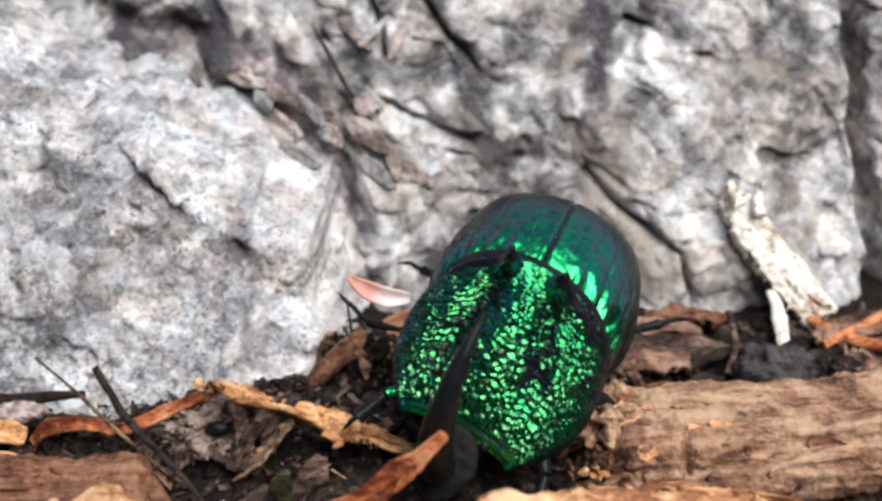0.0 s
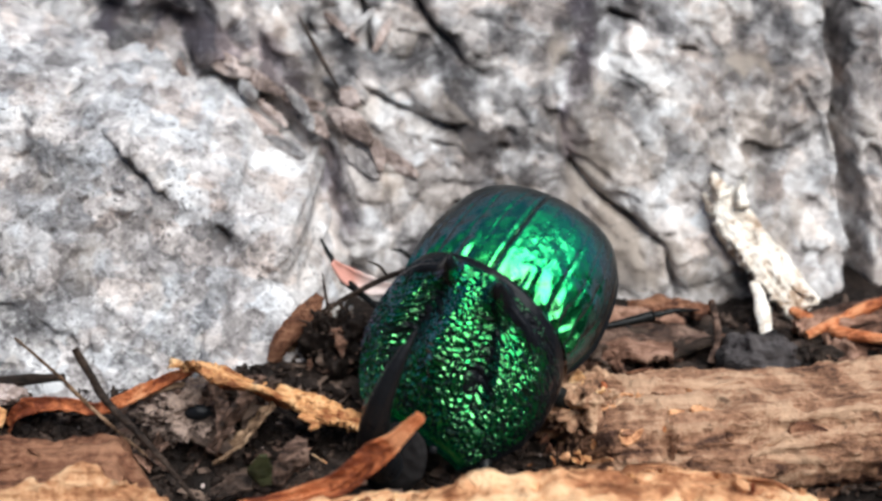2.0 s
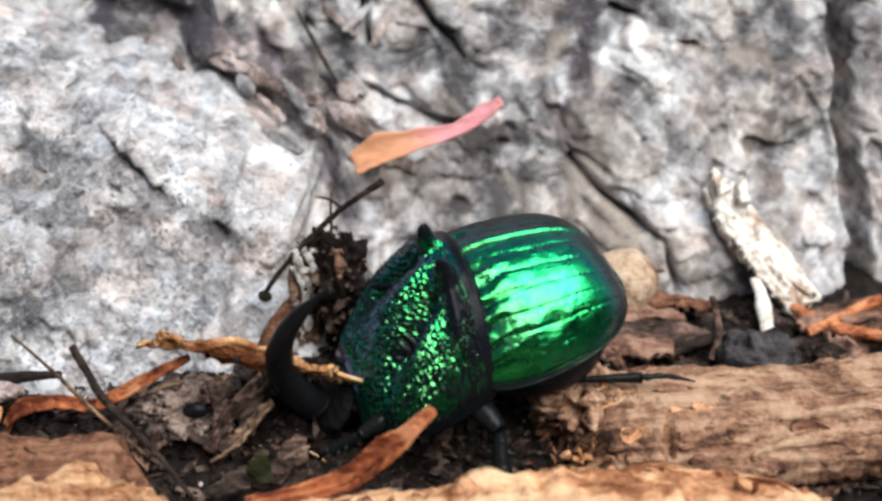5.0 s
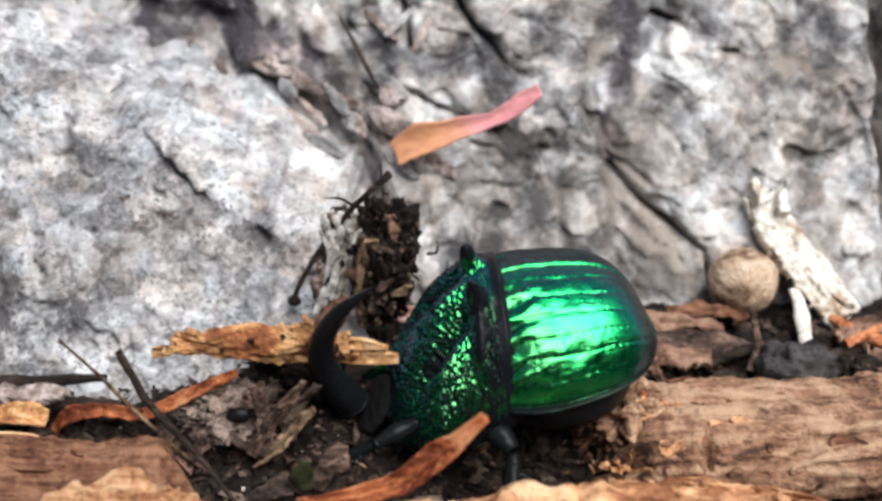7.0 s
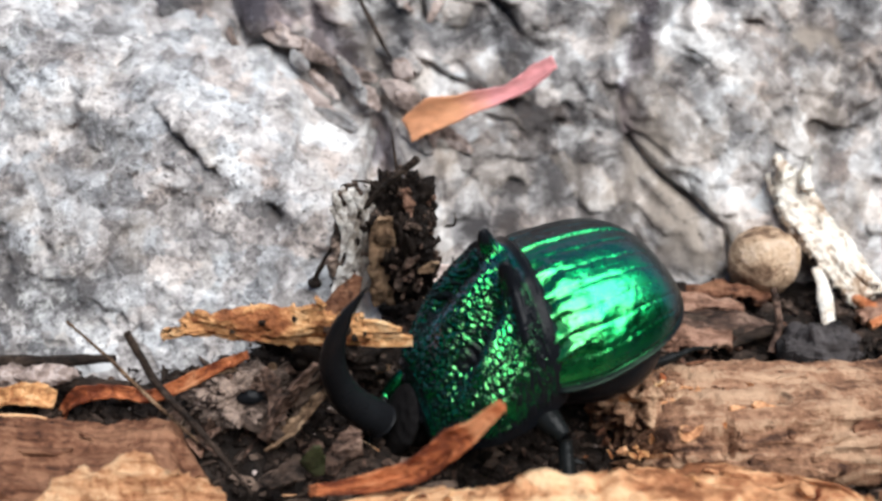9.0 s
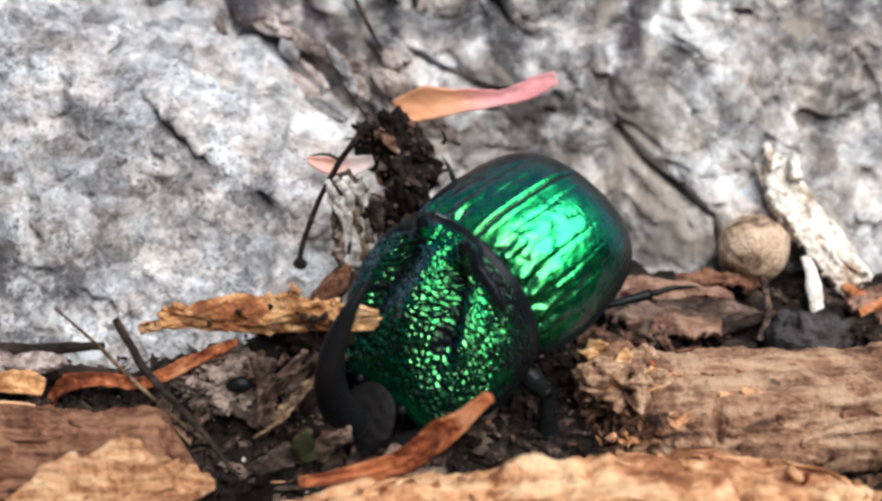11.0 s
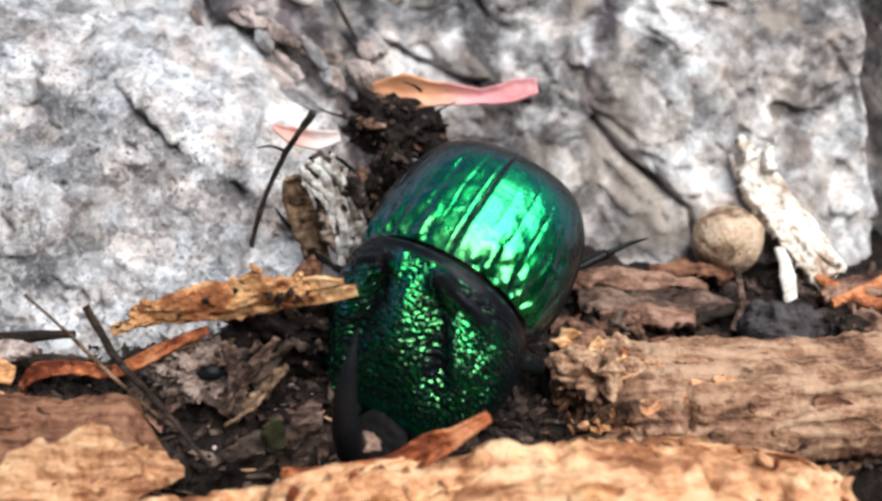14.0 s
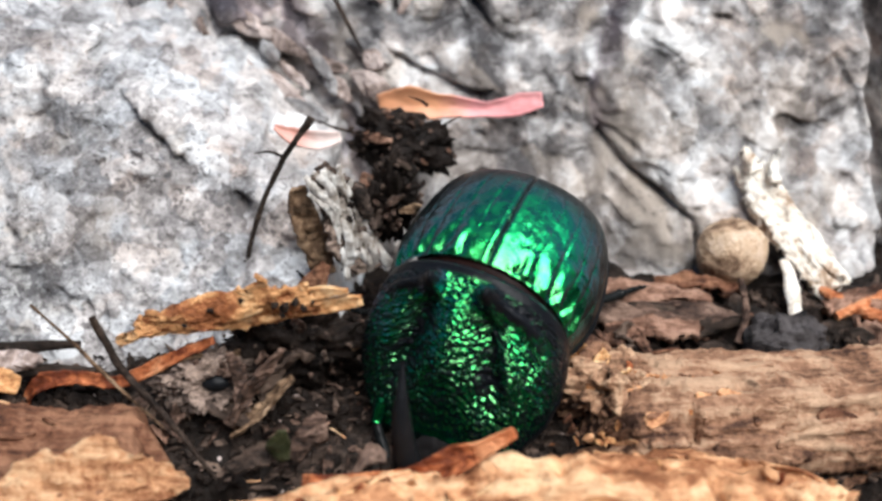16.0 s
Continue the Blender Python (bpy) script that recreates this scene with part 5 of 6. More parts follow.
def build_slabs():
    """Thick layers of brown bark lying between the branch and the rock's foot."""
    rows = [
        ([(6.6, 8.6, 3.4), (9.4, 8.4, 3.9), (13.0, 8.2, 3.7), (16.4, 8.0, 3.3)], [0.5, 1.1, 1.0, 0.4], REDBARK),
        ([(7.0, 6.9, 2.9), (11.0, 6.8, 3.2), (15.0, 6.6, 3.0), (18.4, 6.4, 2.6)], [0.6, 1.2, 1.2, 0.4], BARKROT),
        ([(8.4, 5.2, 2.6), (11.6, 5.0, 2.9), (15.0, 5.0, 2.7)], [0.4, 1.0, 0.5], REDBARK),
        ([(12.4, 9.6, 3.6), (15.2, 9.4, 4.0), (18.4, 9.2, 3.6)], [0.4, 0.8, 0.4], WOOD_DULL),
        ([(24.4, 7.4, 3.2), (28.0, 7.8, 3.7), (33.0, 8.4, 3.9)], [0.5, 1.1, 0.9], REDBARK),
    ]
    for k, (pts, wid, mat) in enumerate(rows):
        me = ribbon("bark_slab", pts, wid, (0.05, 0.9, 0.25), mat, 60, 15, -0.15, 0.7, 0.3, 640 + k, 0.25)
        thing("bark_slab", me, "dark brown layer of bark at the rock's foot" if mat is BARKROT else "reddish-brown layer of bark at the rock's foot", "bark", "bark layers at the rock's foot")
    for k, (x, z, r) in enumerate([(-33.6, 4.3, 0.95), (-31.8, 4.2, 1.05), (-30.0, 4.4, 0.7)]):
        nu, nv = 26, 34
        th, ph = np.meshgrid(np.linspace(0.001, np.pi - 0.001, nu), np.linspace(0, 2 * np.pi, nv, endpoint=False), indexing="ij")
        v = np.stack([np.sin(th) * np.cos(ph), np.sin(th) * np.sin(ph), np.cos(th)], -1)
        v = v * (r * (1 + 0.4 * fbm(v[..., 0] * 1.6 + 3 * k, v[..., 1] * 1.6, v[..., 2] * 1.6, 651, 4)))[..., None] * (1.2, 0.9, 0.8) + (x, -1.0, z - 0.3)
        thing("pebble", mesh_of("pebble", v.reshape(-1, 3), grid_faces(nu, nv, True), STONE), "small pinkish-white pebble by the boulder", "stone", "pebbles by the boulder")


def build_coal():
    """Angular lump of charred wood at the rock's foot."""
    nu, nv = 40, 54
    th, ph = np.meshgrid(np.linspace(0.001, np.pi - 0.001, nu), np.linspace(0, 2 * np.pi, nv, endpoint=False), indexing="ij")
    v = np.stack([np.sin(th) * np.cos(ph), np.sin(th) * np.sin(ph), np.cos(th)], -1)
    r = 1 + 0.25 * fbm(v[..., 0] * 1.8, v[..., 1] * 1.8, v[..., 2] * 1.8, 33, 3) + 0.14 * fbm(v[..., 0] * 5, v[..., 1] * 5, v[..., 2] * 5, 34, 4)
    p = v * r[..., None] * (2.7, 2.0, 1.9) + (20.6, 3.8, 2.6)
    thing("charred_lump", mesh_of("charred_lump", p.reshape(-1, 3), grid_faces(nu, nv, True), COAL), "dark grey charred lump under the gall", "wood")


def build_knot():
    """Round grey-brown knot with a hollow, made dark by a black lump set inside."""
    nu, nv = 90, 120
    th, ph = np.meshgrid(np.linspace(0.001, np.pi - 0.001, nu), np.linspace(0, 2 * np.pi, nv, endpoint=False), indexing="ij")
    v = np.stack([np.sin(th) * np.cos(ph), np.cos(th), np.sin(th) * np.sin(ph)], -1)
    hole = np.exp(-((v[..., 0] - 0.25) / 0.33) ** 4 - ((v[..., 2] - 0.5) / 0.26) ** 4) * (v[..., 1] < 0)
    r = 1 + 0.22 * fbm(v[..., 0] * 2, v[..., 1] * 2, v[..., 2] * 2, 3, 4) + 0.2 * fbm(v[..., 0] * 7, v[..., 1] * 7, v[..., 2] * 7, 5, 4, 0.65) - 0.8 * hole
    p = v * r[..., None] * (3.0, 2.3, 2.0) + (-18.2, -2.0, 3.3)
    ob = thing("wood_knot", mesh_of("wood_knot", p.reshape(-1, 3), grid_faces(nu, nv, True), GREYROT), "grey-brown crumbly hollow knot half buried in soil", "wood")
    # added black ellipsoid in place of the hole's deep shade
    part("hollow_fill", ellipsoid("hollow_fill", (-17.5, -2.7, 3.95), (1.15, 0.8, 0.62), BLACK, 16, 22), ob, "glossy black lump added to darken the hollow")
    rng = np.random.default_rng(37)
    shapes = [crumb_shape(80 + k, (GREYROT, BARKROT, ROT)[k]) for k in range(3)]
    for k in range(60):
        i, j = rng.integers(8, nu - 8), rng.integers(0, nv)
        if hole[i, j] > 0.2:
            continue
        c = part("crumb", shapes[k % 3], ob, m=mm(*p[i, j], *rng.uniform(0, 180, 3)))
        c.scale = (rng.uniform(0.3, 0.9),) * 3
    for k in range(16):
        i, j = rng.integers(12, nu - 12), rng.integers(0, nv)
        root, way = p[i, j], rng.normal(0, 1, 3) * (1.0, 0.5, 0.7)
        out = 0.5 * v[i, j]
        part("fibre", ribbon("fibre", [root - way * 0.4, root + out, root + way * 0.8 + out], [0.1, rng.uniform(0.15, 0.4), 0.06], (0.5, 0.5, 0.6), (BARKROT, GREYROT, TWIG_PALE)[k % 3], 16, 6, 0.3, 0.1, 0.3, 760 + k, 0.1), ob)


def build_scraps():
    me = ribbon("leaf", [(-12.6, -8.6, 2.6), (-12.8, -9.0, 4.2), (-12.5, -9.2, 5.6)], [0.3, 0.75, 0.2], (1, 0.2, 0.1), OLIVE, 24, 9, 0.2, 0.12, 0.08, 3, 0.05)
    thing("leaf", me, "small olive-green leaf standing in the soil", "leaf")
    me = ribbon("wood_flap", [(-29.0, -14.0, 3.7), (-25.6, -13.2, 4.2), (-22.2, -12.4, 4.1), (-20.2, -11.9, 3.9), (-17.8, -11.2, 3.3)], [0.7, 2.1, 2.3, 1.6, 0.25], (0.1, 0.85, 0.65), FLAPWOOD, 80, 21, 0.12, 0.5, 0.22, 8, 0.3)
    part("flap", me, PLANK, "pale orange splintered layer")
    me = ribbon("leaf_scrap", [(-16.2, 4.6, 2.6), (-15.2, 4.8, 4.4), (-13.8, 5.4, 6.2), (-13.0, 6.0, 7.4)], [0.4, 0.8, 0.7, 0.3], (0.9, 0.2, 0.5), WOOD_DULL, 36, 9, 0.3, 0.18, 0.25, 14, 0.15)
    dug = thing("leaf_scrap", me, "tan dry leaf scrap against the boulder", "leaf")
    near = [
        ([(-14.2, -3.6, 2.2), (-13.6, -3.2, 4.6), (-12.2, -3.0, 6.6)], [0.5, 0.8, 0.3], (0.7, 0.6, 0.1), ROT),
        ([(-16.2, -5.6, 2.0), (-14.4, -5.0, 3.6), (-12.4, -4.2, 5.4)], [0.6, 0.7, 0.3], (0.4, 0.8, 0.4), TWIG_PALE),
        ([(-19.0, -3.2, 3.4), (-16.6, -4.4, 3.2), (-14.6, -5.4, 2.4)], [0.5, 0.9, 0.5], (0.3, 0.9, 0.4), ROT),
        ([(-16.4, -5.4, 2.6), (-14.8, -4.4, 4.8), (-13.0, -3.2, 7.0)], [0.5, 0.7, 0.2], (0.6, 0.5, 0.4), BARKROT),
        ([(-15.4, -4.8, 3.6), (-15.8, -4.0, 5.4), (-16.4, -3.4, 6.8)], [0.5, 0.5, 0.15], (0.9, 0.3, 0.2), BARKROT),
        ([(-12.0, -8.6, 2.6), (-11.0, -7.6, 4.2), (-10.4, -6.8, 4.8)], [0.5, 0.9, 0.4], (0.8, 0.4, 0.3), BARKROT),
    ]
    rest = [
        ([(-15.6, -9.6, 2.6), (-14.6, -9.2, 3.4), (-13.4, -9.0, 3.2)], [0.3, 0.6, 0.3], (0.2, 0.8, 0.5), ROT),
        ([(-13.8, -6.8, 3.0), (-13.0, -7.6, 4.4), (-12.4, -8.4, 4.8)], [0.2, 0.25, 0.1], (0.8, 0.4, 0.3), BARKROT),
        ([(-8.4, -9.8, 2.8), (-7.4, -9.4, 4.0), (-6.4, -9.2, 3.6)], [0.3, 0.7, 0.3], (0.3, 0.8, 0.4), BARKROT),
        ([(8.2, -0.6, 2.4), (8.9, -1.6, 4.2), (8.6, -2.8, 4.9)], [0.35, 0.5, 0.25], (0.9, 0.1, 0.3), FLAKE),
        ([(7.0, -2.0, 2.6), (6.6, -1.2, 4.6), (7.6, -0.6, 5.4)], [0.5, 0.8, 0.4], (0.9, 0.3, 0.2), WOOD),
        ([(-34.6, -2.4, 3.2), (-32.2, -2.6, 3.8), (-30.2, -2.6, 3.4)], [0.5, 0.9, 0.5], (0.2, 0.8, 0.6), FLAKE),
    ]
    for k, (pts, wid, acr, mat) in enumerate(near + rest):
        me = ribbon("leaf_scrap", pts, wid, acr, mat, 30, 9, 0.3, 0.2, 0.35, 70 + k, 0.2)
        thing("leaf_scrap", me, "torn dry scrap of leaf or bark in the soil", "leaf", "scraps in the soil")
    return dug


def build_hollow_litter():
    """Small rotten leaf pieces standing and lying in the dug hollow."""
    rng = np.random.default_rng(93)
    for k in range(34):
        x, y = rng.uniform(-21, -5.5), rng.uniform(-10.5, 1.5)
        z = float(soil_height(np.array(x), np.array(y)))
        if z < 0.2:
            continue
        turn, rise, long = rng.uniform(0, 3.1), rng.uniform(0.1, 0.9), rng.uniform(0.6, 1.5)
        d = np.array([math.cos(turn) * math.cos(rise), math.sin(turn) * math.cos(rise), math.sin(rise)]) * long
        c = np.array([x, y, z + d[2] * 0.8 + 0.15])
        w = rng.uniform(0.2, 0.55)
        me = ribbon("leaf_bit", [c - d, c + rng.normal(0, 0.15, 3), c + d], [w * 0.5, w, w * 0.3], (-math.sin(turn), math.cos(turn), 0.5), (ROT, BARKROT, ROT, REDBARK)[k % 4], 16, 7, rng.uniform(-0.4, 0.5), 0.1, 0.35, 500 + k, 0.12)
        thing("leaf_bit", me, "rotten dark leaf bit in the hollow" if k % 4 != 3 else "reddish-brown leaf bit in the hollow", "leaf", "leaf bits in the hollow")


def build_crumbs():
    """Loose crumbs of humus and wood on the soil, and pale bits in place of wet glints."""
    ico = bmesh.new()
    bmesh.ops.create_icosphere(ico, subdivisions=1, radius=1)
    base = np.array([v.co[:] for v in ico.verts])
    tri = [[v.index for v in f.verts] for f in ico.faces]
    ico.free()
    for name, mat, label, count, seed, lo, hi, shape in (
        ("soil_crumbs", HUMUS, "black soil crumbs scattered over the ground", 3600, 5, 0.14, 0.55, (1.2, 1.0, 0.8)),
        ("leaf_crumbs", ROT, "dark brown slivers of rotten leaf", 1500, 6, 0.2, 0.6, (2.2, 0.8, 0.25)),
        ("bark_crumbs", BARKROT, "small brown slivers of bark and leaf", 420, 8, 0.18, 0.5, (2.2, 0.8, 0.25)),
        # stone-coloured specks that imitate wet highlights on the soil
        ("glint_bits", STONE, "tiny pale bits standing in for wet glints among soil crumbs", 420, 9, 0.08, 0.2, (1.3, 1.0, 0.7)),
        ("wood_crumbs", WOOD_ORANGE, "small orange wood slivers", 70, 7, 0.15, 0.35, (2.6, 0.7, 0.3)),
    ):
        rng = np.random.default_rng(seed)
        x, y = rng.uniform(-34, 30, count), rng.uniform(-13, 11, count)
        z = soil_height(x, y)
        r = rng.uniform(lo, hi, count)
        verts, faces = [], []
        for k in np.flatnonzero(z > -0.6):
            turn = np.array(Euler(rng.uniform((-0.6, -0.6, 0), (0.6, 0.6, 6.3))).to_matrix())
            p = base * (r[k] * np.array(shape) * rng.uniform(0.7, 1.3, 3)) * (1 + 0.22 * rng.normal(size=(len(base), 1)))
            o = len(verts)
            verts += (np.array([x[k], y[k], z[k] + 0.35 * r[k]]) + p @ turn.T).tolist()
            faces += [[o + i for i in f] for f in tri]
        thing(name, mesh_of(name, verts, faces, mat, flat=True), label, "litter", kind="stuff")


def build_rock_flakes():
    """Thin plates of stone that split off the face above the boulder: x, z, half length, half width, turn."""
    rng = np.random.default_rng(12)
    plates = [
        (-18.0, 16.2, 1.7, 0.6, 16), (-15.5, 15.4, 2.1, 0.7, 29), (-21.8, 16.2, 1.5, 0.4, 77), (-16.0, 13.1, 2.0, 0.7, 27), (-14.1, 11.8, 2.3, 0.6, 34),
        (-13.6, 10.7, 1.7, 0.5, 37), (-19.2, 14.4, 1.4, 0.5, 18), (-12.4, 14.2, 1.9, 0.7, 17), (-8.8, 14.9, 1.9, 0.9, 21), (-8.4, 12.8, 2.1, 1.0, 30),
        (-11.3, 12.8, 1.5, 0.6, 41), (-7.5, 10.4, 1.7, 0.7, 39), (-4.6, 10.4, 1.9, 0.7, 34), (-9.2, 18.8, 1.7, 0.35, 38), (-7.6, 19.0, 1.6, 0.3, 138), (-5.8, 18.2, 1.4, 0.35, 119),
    ]
    more = [(x + rng.normal(0, 0.8), z + rng.normal(0, 0.6), long * rng.uniform(0.4, 0.8), wide * rng.uniform(0.5, 0.9), turn + rng.normal(0, 18)) for x, z, long, wide, turn in plates[:12]]
    for k, (x, z, long, wide, turn) in enumerate(plates + more):
        mat = ROCK if k % 3 == 2 else STONE
        c, s_ = math.cos(radians(turn)), math.sin(radians(turn))
        zs = [z - q * long * s_ * 0.75 for q in np.linspace(-1, 1, 5)]
        lift = 0.5 if k < len(plates) else 0.9
        pts = [(x + q * long * c, float(slope_y(zz)) - lift - 0.3 * q, zz) for q, zz in zip(np.linspace(-1, 1, 5), zs)]
        me = ribbon("stone_flake", pts, [0.15, wide * 0.9, wide, wide * 0.75, 0.2], (s_, 0.35 * c, c), mat, 34, 11, -0.1, 0.5, 0.3, 90 + k, 0.12)
        thing("stone_flake", me, "tan flake of stone wedged in the rock" if mat is STONE else "grey flake of stone wedged in the rock", "stone", "stone flakes")


build_rock_flakes()
build_white_wood()
build_sticks()
build_slabs()
build_coal()
build_knot()
DUG_SCRAP = build_scraps()
build_hollow_litter()
build_crumbs()


# ---- all that moves ----
def neck(roll, nod, turn, slip):
    """The shield's pose on the body: it turns about a point low in the waist and slips forward a little."""
    return mm(slip, 0, -1, roll, nod, turn) @ mm(0, 0, 1)


def motions():
    walk(BEETLE, [
        (0.0, mm(2.34, -0.41, 10.12, -15.1, 5.9, -112.6)),
        (0.5, mm(2.14, -0.43, 10.18, -14.0, 4.6, -113.2)),
        (1.0, mm(1.93, -0.13, 10.18, -15.2, 9.2, -111.8)),
        (1.5, mm(1.54, -0.14, 9.48, -12.4, 12.3, -119.5)),
        (2.0, mm(1.03, -0.44, 9.24, -11.6, 12.8, -121.6)),
        (2.5, mm(0.58, -0.82, 9.07, -11.9, 7.7, -125.3)),
        (3.0, mm(0.46, -0.50, 8.82, -8.5, 7.9, -125.7)),
        (3.5, mm(0.39, 0.41, 8.27, -9.4, 7.2, -124.5)),
        (4.0, mm(0.21, 0.45, 8.91, -3.2, 4.4, -139.8)),
        (6.5, mm(-2.05, -1.33, 9.54, 0.1, -2.0, -170.0)),
        (7.0, mm(-1.59, -0.96, 9.03, 2.1, -3.6, -169.0)),
        (7.5, mm(-0.81, -1.13, 9.16, -3.3, -4.4, -169.4)),
        (8.0, mm(-0.02, 0.22, 8.35, 4.4, -7.8, -167.6)),
        (8.5, mm(-1.31, -1.42, 9.60, 1.8, -6.0, -164.5)),
        (9.0, mm(-1.06, -1.53, 9.06, 6.3, 1.0, -156.7)),
        (11.5, mm(-2.74, 1.23, 9.49, -14.8, 11.0, -138.8)),
        (12.0, mm(-1.87, 1.21, 8.89, -12.8, 6.1, -137.2)),
        (12.5, mm(-3.18, 0.23, 10.53, -13.5, 14.0, -135.6)),
        (13.0, mm(-3.01, 0.11, 10.05, -6.5, 2.9, -137.2)),
        (13.5, mm(-1.63, -0.26, 9.12, -13.4, 14.5, -124.7)),
        (14.0, mm(-2.61, -0.17, 8.67, -16.0, 20.7, -121.8)),
        (14.5, mm(-2.33, -0.84, 9.23, -12.1, 19.2, -121.0)),
        (15.0, mm(-1.38, -0.66, 8.61, -9.9, 12.9, -116.3)),
        (15.5, mm(-1.51, 0.38, 7.54, -4.3, 6.0, -112.6)),
        (16.0, mm(-0.72, -0.49, 8.30, -9.9, 12.5, -113.9)),
    ])
    bends = [(0.0, 0.2, -5.2, -6.0, 0.25), (0.5, 0.5, -4.9, -5.7, 0.17), (1.0, 1.0, -7.7, -6.2, 0.31), (1.5, 1.2, -0.5, -4.1, 0.38), (2.0, 1.5, 0.4, -6.3, 0.39), (2.5, 1.3, -0.1, -5.0, 0.41), (3.0, 0.6, -2.1, -6.2, 0.40), (3.5, 1.9, -0.1, -6.3, 0.05), (4.0, -3.4, 0.0, -0.0, 0.24), (6.5, -7.1, 8.6, -3.6, -0.87), (7.0, -8.9, 9.4, -6.8, -0.99), (7.5, -7.3, 4.5, -1.6, -0.61), (8.0, -13.0, 7.5, -1.3, -0.24), (8.5, -6.8, 8.8, -4.2, -0.80), (9.0, -7.7, 4.3, -5.1, -0.79), (11.5, 8.2, -1.8, 5.9, 1.25), (12.0, 8.7, 2.3, -5.0, 0.57), (12.5, 7.9, 6.4, 2.9, 1.36), (13.0, -2.3, -0.4, 3.1, 0.67), (13.5, 4.4, 4.1, 0.9, 0.97), (14.0, 9.4, 4.5, -1.4, 0.86), (14.5, 6.9, 1.2, -4.1, 0.60), (15.0, 6.4, -1.4, -8.1, 0.49), (15.5, -0.0, -5.4, -4.7, 0.57), (16.0, 5.7, 12.2, 0.7, 0.59)]
    walk(SHIELD, [(t, neck(roll, nod, turn, slip)) for t, roll, nod, turn, slip in bends])
    nods = [(0.0, 3.1, 1.5), (0.5, 2.0, 3.7), (1.0, -0.6, 2.4), (1.5, -4.7, 19.7), (2.0, -1.2, -4.7), (2.5, -0.9, -9.1), (3.0, 0.7, -5.3), (3.5, -0.3, -9.5), (4.0, -5.3, 4.2), (6.5, -12.2, -5.0), (7.0, -8.3, -4.4), (7.5, -9.4, 9.8), (8.0, -11.2, 1.1), (8.5, -13.2, -10.9), (9.0, -4.3, 8.0), (11.5, -2.1, -8.3), (12.0, -6.7, -1.5), (12.5, -7.2, -18.1), (13.0, -6.3, -10.9), (13.5, 6.8, 6.0), (14.0, 0.6, -7.9), (14.5, 0.1, -6.7), (15.0, -0.0, -1.7), (15.5, -1.3, -0.6), (16.0, 4.6, -4.6)]
    walk(HEAD, [(t, neck(*bend[1:]) @ mm(7, 0, -3.5, roll, nod, 12 * float(smooth(12.5, 14.0, t)))) for bend, (t, roll, nod) in zip(bends, nods)])
    swings = {
        "mid right": ((0.8, -4.8, -2.8), [(0, 66, 0), (1.0, 48, 0), (1.5, 4, 0), (2.0, 40, 0), (2.5, 66, 5), (4.2, 60, 10), (6.3, 45, 10), (9, 42, 0), (11.5, 48, 0), (12.5, 46, 0), (14.5, 52, 5), (16, 58, 5)]),
        "mid left": ((0.8, 4.6, -3.2), [(0, 0, 0), (1.5, -5, 8), (3, 0, -8), (4.2, 0, 0), (6.3, 5, 10), (9, 0, 0), (12.5, -6, -8), (14.5, 0, 6), (16, 0, 0)]),
        "hind left": ((-4.0, 4.4, -3.4), [(0, 4, 26), (1.5, 8, 22), (3, 10, 24), (4.2, 8, 34), (6.3, 0, 75), (8, 0, 80), (9.2, 0, 75), (11.3, 6, 40), (12.5, 7, 36), (13.5, 6, 38), (14.5, 6, 34), (16, -8, 34)]),
        "hind right": ((-4.0, -4.4, -3.4), [(0, 24, -10), (4.2, 20, 0), (6.3, 0, -44), (8, 2, -48), (9.2, 0, -42), (11.3, 0, 0), (12.5, 0, 5), (16, 0, -5)]),
        "fore left": ((4.8, 3.6, -4.0), [(0, 0, -12), (1.5, 0, -30), (2.5, 0, -22), (4.2, -8, -34), (7, -16, -26), (8, -16, -40), (9, -14, -28), (12.5, 0, -36), (14, 0, -24), (15, 0, -38), (16, 0, -30)]),
        "fore right": ((4.8, -3.6, -4.0), [(0, 0, -10), (1.0, 0, -6), (1.8, 40, 25), (2.5, 45, 24), (4.2, 50, 38), (7, 45, 28), (8, 50, 42), (9, 45, 30), (12.5, 50, 40), (14, 45, 30), (15, 50, 44), (16, 45, 34)]),
    }
    for leg, (hip, rows) in swings.items():
        walk(LEGS[leg], [(t, mm(*hip, lift, 0, turn)) for t, lift, turn in rows])
    walk(STRIP, [(0, mm(-29.0, -2.2, 3.3, 0, 6, 0)), (1.5, mm(-29.2, -2.2, 3.5, 0, 6, 0)), (4.0, mm(-29.2, -2.2, 3.5, 0, 0, 0)), (6.3, mm(-29.1, -2.2, 2.9, 0, 3, 0)), (16, mm(-29.1, -2.2, 2.9, 0, 3, 0))])
    walk(FLAKE_OB, [(0, mm(-11.6, -3.0, 4.9, 88, 24, 0)), (1.5, mm(-11.8, -3.0, 4.9, 88, 25, 0)), (3.5, mm(-12.0, -3.0, 6.0, 86, 23, 0)), (4.2, mm(-12.0, -3.0, 6.5, 82, 22, 0)), (5.2, mm(-13.6, -2.6, 8.0, 40, 14, 0)), (6.3, mm(-15.0, -2.0, 8.8, 0, 4, 0)), (9.2, mm(-15.0, -2.0, 8.8, 0, 4, 0)), (10.2, mm(-16.6, -1.6, 8.7, 0, 2, 0)), (11.3, mm(-15.6, -2.0, 8.6, 0, 0, 0)), (13.0, mm(-15.8, -2.0, 8.6, 0, -6, 0)), (14.5, mm(-16.0, -2.0, 8.9, 0, -10, 0)), (16, mm(-16.0, -2.0, 8.9, 0, -10, 0))])
